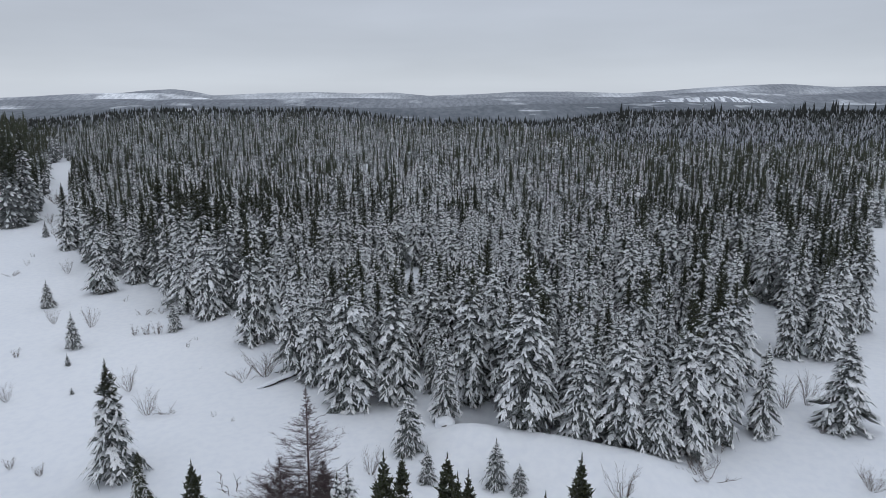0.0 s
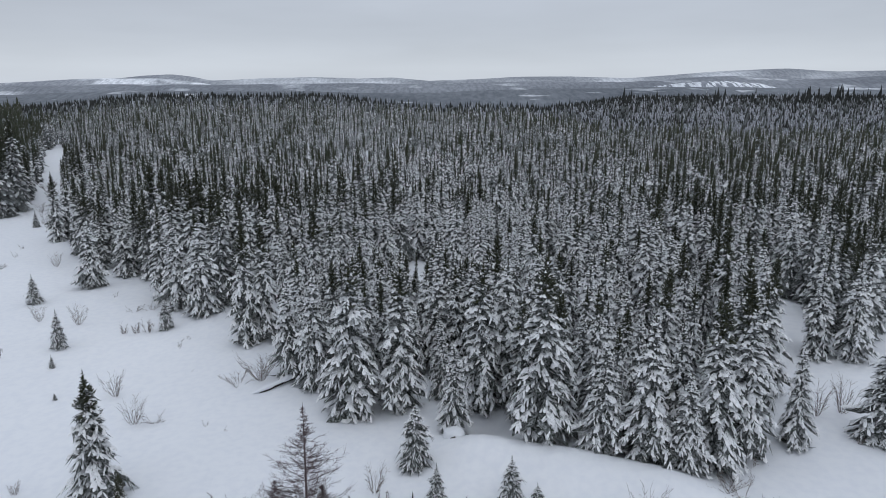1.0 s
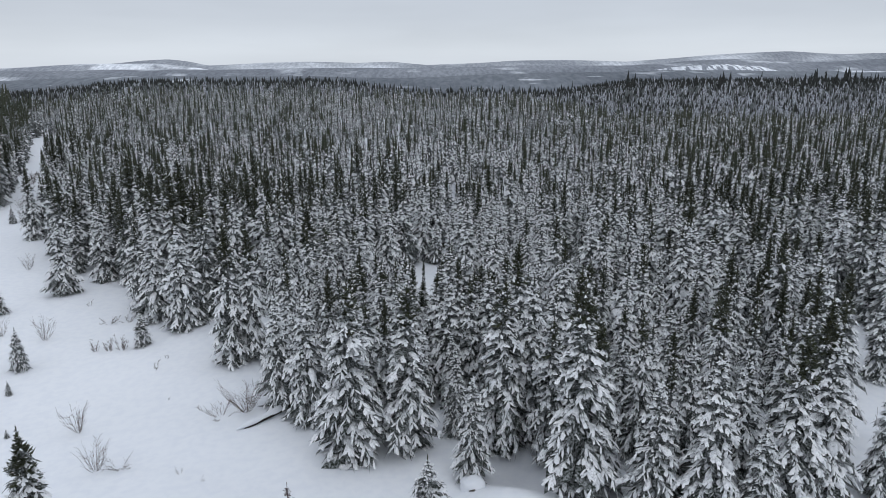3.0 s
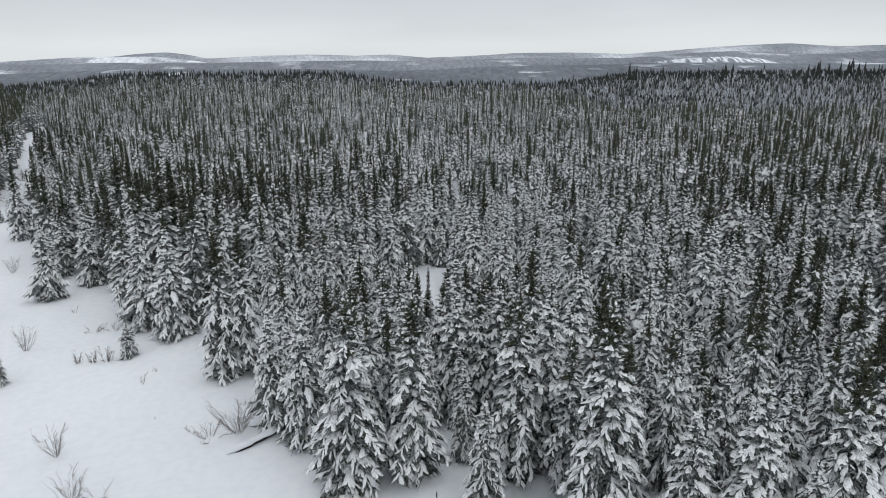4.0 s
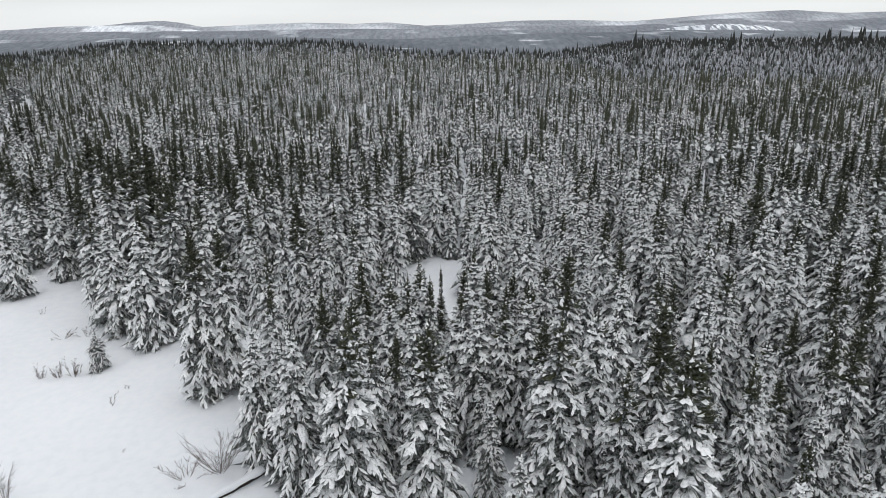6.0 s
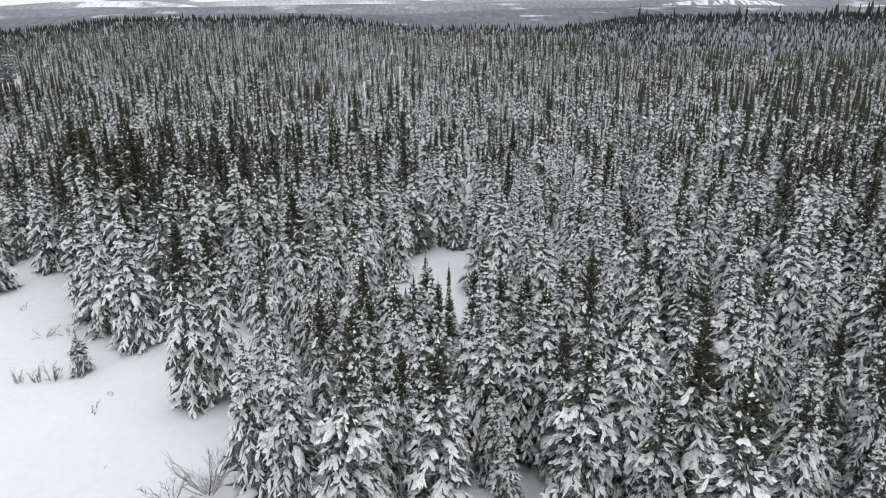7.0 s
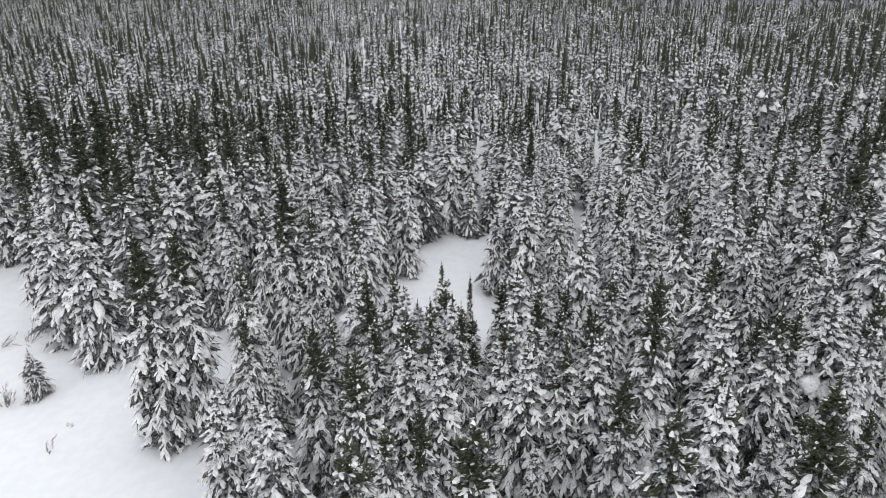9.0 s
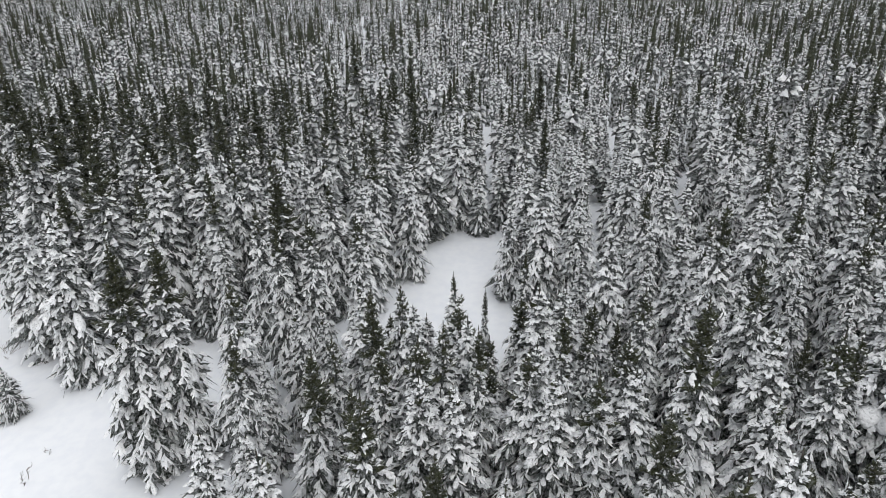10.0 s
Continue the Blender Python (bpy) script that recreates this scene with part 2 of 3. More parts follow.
ICO_F = np.array([[v.index for v in f.verts] for f in ICO.faces])
ICO.free()


class Bag:
    """Gathers points and triangles."""

    def __init__(self):
        self.v, self.f, self.n = [], [], 0

    def add(self, v, f):
        self.v.append(np.asarray(v, float))
        self.f.append(np.asarray(f) + self.n)
        self.n += len(v)

    def arrays(self, floor=None):
        if not self.v:
            return np.zeros((0, 3)), np.zeros((0, 3), int)
        v = np.concatenate(self.v)
        if floor is not None:
            v[:, 2] = np.maximum(v[:, 2], floor + 0.12 * np.sin(v[:, 0] * 9) * np.sin(v[:, 1] * 7))
        return v, np.concatenate(self.f)


def tube(bag, points, radii, sides=5):
    points = np.asarray(points, float)
    n = len(points)
    d = np.gradient(points, axis=0)
    d /= np.linalg.norm(d, axis=1)[:, None] + 1e-9
    ref = np.where(np.abs(d[:, 2:3]) > 0.9, np.array([[1.0, 0, 0]]), np.array([[0, 0, 1.0]]))
    a = np.cross(d, ref)
    a /= np.linalg.norm(a, axis=1)[:, None]
    b = np.cross(d, a)
    ang = np.arange(sides) * 2 * np.pi / sides
    ring = a[:, None, :] * np.cos(ang)[None, :, None] + b[:, None, :] * np.sin(ang)[None, :, None]
    v = (points[:, None, :] + ring * np.asarray(radii, float)[:, None, None]).reshape(-1, 3)
    f = []
    for i in range(n - 1):
        for j in range(sides):
            p, q = i * sides + j, i * sides + (j + 1) % sides
            f += [(p, q, q + sides), (p, q + sides, p + sides)]
    bag.add(v, f)


BLOB = [(0, 6, 1), (1, 6, 2), (2, 6, 3), (3, 6, 4), (4, 6, 5), (5, 6, 0)]
PILLOW = [(0, 4, 1), (1, 4, 2), (2, 4, 3), (3, 4, 0)]
DIAMOND = [(0, 2, 1), (0, 3, 2)]
BLADE = [(0, 1, 2)]
# boughs by nearness: gap between whorls, boughs in a whorl, fingers of snow, blades of needles, width of the snow
DETAIL = ((0.35, 6, 13, 6, 0.64), (0.38, 8, 2, 1, 0.88), (0.58, 7, 1, 1, 1.45), (0.86, 5, 1, 0, 1.75))
UP = np.array([0.0, 0.0, 1.0])


def finger(bag, P, t, tl, rise, sag, w, thick, r, level):
    """A rounded finger of snow that starts at P, runs along t and hangs down to its tip."""
    pr = np.array([-t[1], t[0], 0.0])

    def on(q):
        return P + t * (tl * q) + UP * (tl * (rise * q + sag * q * q))

    if level == 0:
        w1, w2, w3, w4 = w * r.uniform(0.75, 1.25, 4)
        m, e = on(0.34), on(0.80)
        bag.add([on(-0.06), m + pr * w1 * 0.8 - UP * (0.6 * w1), e + pr * w2 * 0.8 - UP * (0.65 * w2), on(1.06) - UP * 0.4 * thick, e - pr * w3 * 0.8 - UP * (0.65 * w3), m - pr * w4 * 0.8 - UP * (0.6 * w4), on(0.55) + UP * thick * 1.5], BLOB)
    elif level < 3:
        w1, w2 = w * r.uniform(0.7, 1.3, 2)
        m = on(0.66)
        bag.add([on(0.0) + UP * thick * 0.5, m + pr * w1 - UP * (0.6 * w1), on(1.05), m - pr * w2 - UP * (0.6 * w2), m + UP * thick * 1.4], PILLOW)
    else:
        w1 = w * r.uniform(0.7, 1.3)
        m = on(0.6)
        bag.add([on(0.0), m + pr * w1 - UP * (0.5 * w1), on(1.05) + UP * thick, m - pr * w1 - UP * (0.5 * w1)], DIAMOND)


def spruce_shape(seed, H, R, snowy, bare, level, lumps=0.0, slim=0.82, spire=0.05, core=0.28, finely=1.0):
    """Needles, snow, trunk, snow-free top and dense inside of one spruce, each as (points, triangles)."""
    r = np.random.RandomState(seed)
    green, white, wood, tip_bag, inner = Bag(), Bag(), Bag(), Bag(), Bag()
    gap, per, fingers, blades, broad = DETAIL[level]
    gap *= finely
    z = 0.15
    top = H * 0.985
    lean = r.uniform(-0.012, 0.012, 2) * H
    bulge = r.uniform(0, 6.28)
    small_tree = min(1.0, (H / 8.0) ** 0.6)
    lobes = r.uniform(0, 6.28, 3)
    while z < top:
        h = z / H
        env = max(R * min(1.0, 1.12 * (1 - h) ** slim), spire * R * min(1.0, (1 - h) * 8)) * (1 + 0.12 * np.sin(z * 2.1 + bulge)) * (0.50 + 0.50 * smooth(0.0, 0.28, h)) + 0.05 * min(1.0, 0.3 + (H - z))
        n = per if h < 0.9 or level > 1 else per - 1
        spin = r.uniform(0, 6.28)
        clad = snowy * (1 - (0.88 if level == 0 else 0.94) * smooth(bare - 0.22, bare + 0.14, h))
        for j in range(n):
            az = spin + (j + r.uniform(-0.35, 0.35)) * 2 * np.pi / n
            L = env * r.uniform(0.62, 1.22) * (1 + 0.14 * np.sin(2 * az + lobes[0] + z * 0.7))
            laden = clad * (1.0 if r.rand() < 0.86 else 0.35)
            bald = r.rand() > clad / snowy + 0.04
            a = 0.40 * h * h + 0.06 - 0.42 * (1 - h) * r.uniform(0.5, 1.3)
            b = -0.48 * r.uniform(0.5, 1.5) * (1 - 0.5 * h)
            if bald or h > 0.93:
                a, b = r.uniform(0.1, 0.9), -0.15
            d = np.array([np.cos(az), np.sin(az), 0.0])
            s_ = np.array([-d[1], d[0], 0.0])
            root = np.array([lean[0] * h, lean[1] * h, z + r.uniform(-0.5, 0.5) * gap])

            def on_bough(q):
                return root + d * (L * q) + UP * (L * (a * q + b * q * q))

            dark = tip_bag if bald else green
            # the fan of needles under the snow
            near_tip = small_tree * min(1.0, 0.25 + (H - z) * 0.9)
            wd = L * (0.24 if level < 2 else 0.30) * r.uniform(0.8, 1.2) + 0.03 * near_tip
            m0 = on_bough(0.6)
            low = -UP * (0.45 * wd + 0.06)
            dark.add([on_bough(0.04), m0 + s_ * wd + low, on_bough(1.0) + low * 0.7, m0 - s_ * wd + low], DIAMOND)
            # twigs that stick out past it
            for k in range(blades + (5 if bald and level == 0 else 2 if bald and level == 1 else 0)):
                q = r.uniform(0.15, 0.95)
                ang = r.uniform(-1.2, 1.2)
                t = d * np.cos(ang) + s_ * np.sin(ang)
                tl = (min(L, 1.0) * r.uniform(0.22, 0.48) + 0.08 * near_tip) * (0.8 if bald else 0.65 if h < 0.12 else 1.0)
                drop = UP * (tl * (r.uniform(-0.1, 0.9) if bald else a + 2 * b * q - r.uniform(0.0, 0.7)))
                P, wb = on_bough(q) - UP * 0.02, (0.045 if level == 0 else 0.08) * near_tip * r.uniform(0.8, 1.4)
                pr = np.array([-t[1], t[0], r.uniform(-0.6, 0.6)]) * wb
                dark.add([P + pr, P - pr, P + t * tl + drop], BLADE)
            # the snow: short fingers out along the bough and to its sides
            for k in range(max(1, round(fingers * min(1.6, max(0.6, L / 0.95)))) if level == 0 else fingers):
                if r.rand() > laden * (1.0 if k < 2 else 0.85) or (bald and k > 3):
                    continue
                if k == 0:
                    q, ang = (0.62, r.uniform(-0.3, 0.3)) if level == 0 else (0.25, r.uniform(-0.25, 0.25))
                    tl = L * (1.0 - q) * r.uniform(0.85, 1.15)
                elif k < 3 and level == 0:
                    q, ang, tl = 0.66 - 0.2 * k, r.uniform(-0.4, 0.4), L * r.uniform(0.2, 0.35)
                else:
                    q = (0.20 + 0.72 * (k - 1 + r.uniform(-0.2, 0.8)) / (fingers - 1)) if level else r.uniform(0.25, 0.95)
                    ang = (1 if (k + j) % 2 else -1) * r.uniform(0.35, 1.15)
                    tl = L * r.uniform(0.26, 0.46) * (1.2 - 0.5 * q) + 0.08 * small_tree
                tl = min(tl, (0.34, 0.8, 1.0, 1.3)[level])
                if bald:
                    tl, q = min(tl, 0.26), q * 0.8 + 0.1
                t = d * np.cos(ang) + s_ * np.sin(ang)
                w = (0.055 + 0.15 * min(tl, 0.6)) * r.choice([0.6, 0.8, 1.0, 1.6]) * small_tree * broad * (0.45 if bald else 1.0)
                slope = max(a + 2 * b * q, -0.9) if level == 0 else a + b * q
                finger(white, on_bough(q) + UP * 0.03, t, tl * (0.9 if level == 0 else 1.0), slope + r.uniform(-0.15, 0.35), -0.4 * r.rand(), w, r.uniform(0.45, 0.9) * w, r, level)
            if 0.06 < h < min(0.66, bare - 0.12) and r.rand() < lumps * laden and level < 2:
                q = r.uniform(0.45, 0.85)
                big = r.uniform(0.7, 1.3) * (H / 9.0) ** 0.5
                sc = np.array([r.uniform(0.20, 0.38), r.uniform(0.14, 0.26), r.uniform(0.09, 0.17)]) * big
                v = ICO_V * sc * (1 + 0.25 * np.sin(ICO_V[:, [1, 2, 0]] * 3.3 + az))
                c, sn = np.cos(az), np.sin(az)
                v = np.stack([v[:, 0] * c - v[:, 1] * sn, v[:, 0] * sn + v[:, 1] * c, v[:, 2] + (a + 2 * b * q - 0.1) * v[:, 0]], 1)
                white.add(v + on_bough(q) + UP * 0.06, ICO_F)
        z += gap * (1 - 0.45 * h) * (0.7 if h > bare - 0.05 and level < 2 else 1.0) * r.uniform(0.8, 1.2) * (H / 9.0) ** 0.5
    # the dense dark inside of the crown, ragged
    sides, rings = (7, max(3, int(H / 1.4))) if level == 0 else (5, 8) if level == 1 else (4, 4) if level == 2 else (3, 3)
    cv = []
    for i in range(rings + 1):
        h = i / rings
        for j in range(sides):
            aa = j * 2 * np.pi / sides + i * 0.4
            rr = core * R * min(1.0, 1.1 * (1 - h) ** slim) * r.uniform(0.7, 1.25) * ((0.75 if level < 2 else 1.9) if h > bare - 0.02 else 1.0) + 0.04
            cv.append((lean[0] * h + rr * np.cos(aa), lean[1] * h + rr * np.sin(aa), 0.15 + h * H * 0.95 + r.uniform(-0.1, 0.1)))
    for i in range(rings):
        faces = []
        for j in range(sides):
            p, q = j, (j + 1) % sides
            faces += [(p, q, q + sides), (p, q + sides, p + sides)]
        (tip_bag if (i + 1) / rings > bare + 0.1 else inner).add(cv[i * sides:(i + 2) * sides], faces)
    base_r = 0.014 * H + 0.02
    if level < 2:
        for k in range(10):
            az, zz = r.uniform(0, 6.28), H * 0.985 - 0.05 + 0.035 * k
            tip_bag.add([(lean[0] - 0.02 * np.sin(az), lean[1] + 0.02 * np.cos(az), zz - 0.1), (lean[0] + 0.02 * np.sin(az), lean[1] - 0.02 * np.cos(az), zz - 0.1), (lean[0] + (0.07 - 0.006 * k) * np.cos(az), lean[1] + (0.07 - 0.006 * k) * np.sin(az), zz + 0.06)], BLADE)
    if level < 2:
        tube(wood, [(0, 0, -0.3), (lean[0] * 0.3, lean[1] * 0.3, H * 0.3), (lean[0] * 0.7, lean[1] * 0.7, H * 0.7), (lean[0], lean[1], H)], [base_r, base_r * 0.75, base_r * 0.35, 0.012], 6 if level == 0 else 3)
    return green.arrays(0.10), white.arrays(0.14), wood.arrays(), tip_bag.arrays(), inner.arrays()


# kind of crown: height, radius, how snowy, where the bare dark top begins
KINDS = {
    "laden": [(8.0, 1.60, 0.99, 1.05), (8.6, 1.80, 0.99, 1.0), (7.0, 1.60, 0.99, 1.2), (8.3, 1.50, 0.86, 1.1)],
    "mixed": [(9.0, 1.70, 0.98, 0.87), (9.4, 1.55, 0.97, 0.81), (9.2, 1.45, 0.86, 0.82)],
    "dark": [(10.5, 1.75, 0.97, 0.75), (10.0, 1.60, 0.96, 0.70), (10.2, 1.45, 0.74, 0.60)],
    "young": [(3.0, 1.0, 0.80, 1.2), (2.6, 0.80, 0.55, 1.2)],
    "bare": [(9.0, 1.55, 0.42, 0.80)],
    "sparse": [(6.5, 1.35, 0.80, 0.74)],
    "plastered": [(6.0, 1.55, 1.0, 1.02)],
}
LABELS = {
    "laden": "tall spruce tree heavily laden with clumped white snow",
    "mixed": "slender spruce with snowy boughs and green tip",
    "dark": "tall spruce with bare dark green top, snowy below",
    "young": "young spruce sapling dusted with snow in open field",
    "bare": "slim dark green spruce with a nearly bare top",
    "sparse": "dark green spruce with light snow on its boughs",
    "plastered": "spruce almost buried under thick rounded snow lumps",
}
SHAPES, ORIGINALS = {}, {}
seed = 11
for kind, sorts in KINDS.items():
    for i, (H, R, snowy, bare) in enumerate(sorts):
        seed += 7
        finely = 0.62 if kind in ("young", "bare") else 0.75 if kind == "sparse" else 1.0
        spire = 0.17 if kind == "dark" else 0.13 if kind == "mixed" else 0.06
        slim = 1.0 if kind in ("bare", "young", "dark", "sparse") else 0.94
        lumps = 0.5 if kind == "plastered" else 0.10 if kind == "laden" else 0.06 if kind in ("mixed", "dark") else 0.0
        core = (0.22 if kind == "bare" else 0.26, 0.30, 0.32, 0.34)
        SHAPES[kind, i] = [spruce_shape(seed, H, R, snowy, bare, level, lumps, slim, spire, core[level], finely) for level in range(4)]


def plant(kind, i, x, y, height, turn, wide=1.0, label="", group="spruces at the forest edge", level=0):
    H = KINDS[kind][i][0]
    s = height / H
    m = Matrix.LocRotScale((x, y, ground_at(x, y) - 0.06), Euler((0, 0, turn)), (s * wide, s * wide, s))
    if (kind, i, level) not in ORIGINALS:
        ob = new("spruce_tree")
        (gv, gf), (sv, sf), (tv, tf), (dv, df), (cv, cf) = SHAPES[kind, i][level]
        mesh_object("trunk", tv, tf, [BARK], parent=ob)
        mesh_object("crown", np.concatenate([gv, cv]), np.concatenate([gf, cf + len(gv)]), [NEEDLES_DARK if kind == "bare" else NEEDLES], parent=ob, smooth_faces=False)
        if len(df):
            tagged(mesh_object("treetop", dv, df, [NEEDLES_DARK], parent=ob, smooth_faces=False), "dark green tip bare of snow", kind="stuff")
        tagged(mesh_object("snow_load", sv, sf, [SNOW], parent=ob), "clumped white snow", kind="stuff")
        tagged(ob, label or LABELS[kind], "tree", group)
        ob.matrix_basis = m
        ORIGINALS[kind, i, level] = ob
        return ob
    ob = copy_thing(ORIGINALS[kind, i, level], Matrix())
    ob.matrix_basis = m
    return tagged(ob, label or LABELS[kind], "tree", group)


# trees that stand out one by one: kind, sort, x, y, height, width factor
EDGE_WEST = [
    ("dark", 1, -47.3, 84.4, 8.5, 1.1), ("laden", 2, -32.9, 64.0, 6.2, 1.1), ("laden", 0, -31.6, 68.1, 7.2, 1.0), ("mixed", 0, -24.5, 59.6, 7.6, 1.1),
    ("laden", 1, -22.4, 57.4, 7.4, 1.0), ("laden", 0, -19.6, 55.2, 7.8, 1.05), ("dark", 1, -14.5, 49.5, 9.1, 1.1), ("dark", 0, -13.4, 50.2, 8.8, 1.0), ("laden", 2, -13.4, 56.4, 5.6, 0.75),
    ("laden", 1, -16.8, 59.0, 8.4, 0.9), ("laden", 2, -10.1, 43.5, 6.4, 0.95), ("laden", 0, -8.2, 41.9, 7.2, 1.0), ("mixed", 0, -5.6, 38.4, 9.0, 1.15),
    ("mixed", 1, -2.9, 39.2, 8.6, 1.15),
]
EDGE_EAST = [
    ("laden", 2, 0.1, 36.9, 5.2, 0.9), ("mixed", 0, 1.8, 39.6, 8.9, 1.05), ("laden", 0, 3.2, 40.4, 8.6, 0.95), ("mixed", 1, 4.6, 34.9, 9.6, 1.15),
    ("laden", 2, 7.3, 33.6, 5.9, 1.05), ("laden", 1, 9.3, 32.9, 7.4, 1.05), ("laden", 2, 10.9, 31.9, 4.9, 1.1), ("dark", 0, 12.7, 33.2, 8.8, 1.1),
    ("dark", 1, 15.2, 36.2, 9.0, 1.1), ("laden", 1, 14.8, 34.8, 7.6, 1.05), ("laden", 2, 17.7, 35.2, 5.3, 0.9), ("mixed", 0, 16.9, 38.0, 8.2, 1.0), ("dark", 0, 18.7, 41.0, 8.8, 1.0), ("laden", 1, 19.8, 44.6, 7.8, 1.0), ("laden", 0, 25.0, 47.0, 6.2, 1.0),
    ("laden", 1, 27.0, 46.2, 6.8, 1.0), ("mixed", 0, 33.3, 52.6, 8.0, 1.05), ("laden", 2, 22.4, 35.6, 5.7, 1.3), ("laden", 1, 30.1, 61.6, 8.6, 1.05), ("laden", 0, 20.9, 47.4, 7.8, 1.0), ("mixed", 1, 22.4, 50.6, 8.4, 1.0),
]
FIELD = [
    ("young", 0, -35.5, 59.1, 2.5, 1.0), ("young", 0, -28.1, 49.4, 2.8, 0.85), ("young", 0, -21.7, 52.8, 2.4, 0.9), ("young", 1, -54.9, 92.9, 2.2, 0.9),
    ("young", 1, -26.7, 45.9, 0.9, 0.9), ("young", 0, -1.8, 33.2, 3.3, 0.95), ("young", 0, 2.55, 29.9, 2.4, 1.0), ("young", 0, -0.75, 30.2, 1.9, 0.85),
    ("sparse", 0, -16.0, 30.5, 6.1, 1.1), ("bare", 0, -13.5, 27.6, 3.0, 1.2), ("young", 0, 3.6, 29.2, 1.5, 1.1), ("young", 1, -23.8, 41.0, 0.5, 1.0),
]
FORE = [
    ("bare", 0, -7.88, 19.5, 7.0, 1.0), ("bare", 0, -1.51, 16.0, 9.2, 0.9), ("bare", 0, -1.22, 19.0, 7.45, 0.95), ("bare", 0, 0.08, 18.0, 8.0, 1.15), ("bare", 0, 0.44, 17.3, 7.85, 0.8), ("bare", 0, 0.77, 18.5, 7.2, 0.8),
    ("bare", 0, 3.46, 15.5, 9.55, 0.9), ("bare", 0, 2.85, 17.0, 7.6, 0.8), ("young", 0, -3.53, 23.0, 4.6, 0.75), ("young", 0, -3.85, 22.5, 4.6, 0.7),
]
# taller or freer-standing trees inside the wood: kind, sort, x, y, top, width factor
TALL = [
    ("dark", 0, 3.0, 45.3, 9.0, 1.0), ("dark", 1, 5.3, 39.8, 8.9, 1.1), ("dark", 2, -11.05, 58.0, 8.7, 1.35), ("dark", 1, -22.6, 62.4, 10.6, 1.1), ("laden", 1, -14.9, 60.5, 9.4, 1.0), ("dark", 0, -24.8, 64.0, 10.4, 1.15), ("dark", 1, -20.6, 61.5, 9.6, 1.1), ("dark", 0, -27.0, 67.0, 10.8, 1.1), ("dark", 1, -29.4, 70.5, 11.0, 1.2), ("dark", 2, -23.4, 66.2, 10.8, 1.3), ("dark", 2, -18.4, 62.5, 9.8, 1.25),
    ("mixed", 1, -3.5, 52.1, 6.4, 0.6), ("mixed", 1, -2.4, 51.2, 6.2, 0.5), ("laden", 0, -5.6, 62.2, 7.6, 0.95), ("laden", 1, -2.9, 68.3, 8.2, 1.0), ("mixed", 2, -0.5, 54.6, 6.2, 0.8), ("laden", 0, 0.7, 58.4, 8.0, 0.95), ("mixed", 0, -3.9, 47.2, 7.2, 0.85), ("mixed", 1, -2.9, 46.8, 7.2, 0.8), ("laden", 0, -1.2, 46.3, 7.1, 0.8), ("mixed", 1, -0.3, 47.4, 7.4, 0.95), ("laden", 1, -4.9, 48.4, 7.1, 0.9), ("dark", 1, -6.2, 48.8, 7.5, 1.0), ("mixed", 0, -5.4, 50.5, 6.8, 0.85), ("dark", 0, 1.9, 43.8, 6.5, 1.1), ("dark", 1, 2.4, 51.0, 4.9, 0.9), ("dark", 1, -6.6, 46.0, 5.9, 1.0), ("dark", 0, -4.1, 42.1, 6.7, 1.0), ("mixed", 1, 0.8, 48.7, 6.1, 1.0), ("laden", 1, 7.4, 39.4, 5.0, 1.0),
    ("dark", 0, 10.2, 40.6, 5.5, 1.1), ("dark", 1, 19.0, 58.2, 5.3, 1.1), ("dark", 0, 22.2, 59.0, 7.0, 1.2), ("dark", 1, 19.8, 46.5, 6.3, 1.1), ("dark", 0, 23.2, 54.5, 7.2, 1.2), ("dark", 1, 12.4, 44.2, 6.5, 1.0), ("dark", 1, 8.2, 49.0, 5.5, 0.9), ("dark", 0, 16.3, 60.2, 6.2, 1.1),
    ("dark", 1, -7.8, 46.4, 6.8, 1.1), ("mixed", 0, -1.5, 46.1, 6.9, 1.1), ("dark", 0, -8.0, 77.1, 8.6, 1.0), ("plastered", 0, 5.0, 44.6, 6.3, 0.95), ("plastered", 0, 9.6, 47.0, 6.8, 1.1),
]
rng = np.random.RandomState(4)
taken = []
for kind, i, x, y, hgt, wide in EDGE_WEST + EDGE_EAST:
    plant(kind, i, x, y, hgt, rng.uniform(0, 6.28), wide)
    taken.append((x, y))
for kind, i, x, y, top, wide in TALL:
    plant(kind, i, x, y, top - ground_at(x, y), rng.uniform(0, 6.28), wide, group="spruces of the near forest")
    taken.append((x, y))
for kind, i, x, y, hgt, wide in FIELD:
    plant(kind, i, x, y, hgt, rng.uniform(0, 6.28), wide, group="trees in the open snow")
    taken.append((x, y))
for kind, i, x, y, hgt, wide in FORE:
    plant(kind, i, x, y, hgt, rng.uniform(0, 6.28), wide, label="slim dark green spruce with a nearly bare top", group="trees in the open snow")

# ---- the forest ----
MAIN_WOOD = [(-140, 240), (-124, 216), (-112, 210), (-57, 103), (-46.5, 85), (-35, 68), (-31, 68.5), (-24, 60.5), (-18.5, 56), (-14.0, 57.5), (-11.5, 51.5), (-9.5, 44), (-7, 42.5), (-4, 39.8), (1, 40.5),
             (4.0, 37.5), (6.5, 35.0), (9.0, 34.2), (12.5, 34.6), (16.3, 36.6), (18.0, 38.5), (20.4, 47), (23.2, 57), (28, 62.5), (29.5, 52), (24.5, 49), (25, 47), (28, 47), (34, 53.5), (58, 91.5), (66, 101), (105, 150), (1500, 1700), (-1000, 1700)]
WEST_WOOD = [(-62, 98), (-69.5, 118), (-119, 208), (-116, 222), (-130, 240), (-1000, 1650), (-1600, 1650), (-300, 99)]


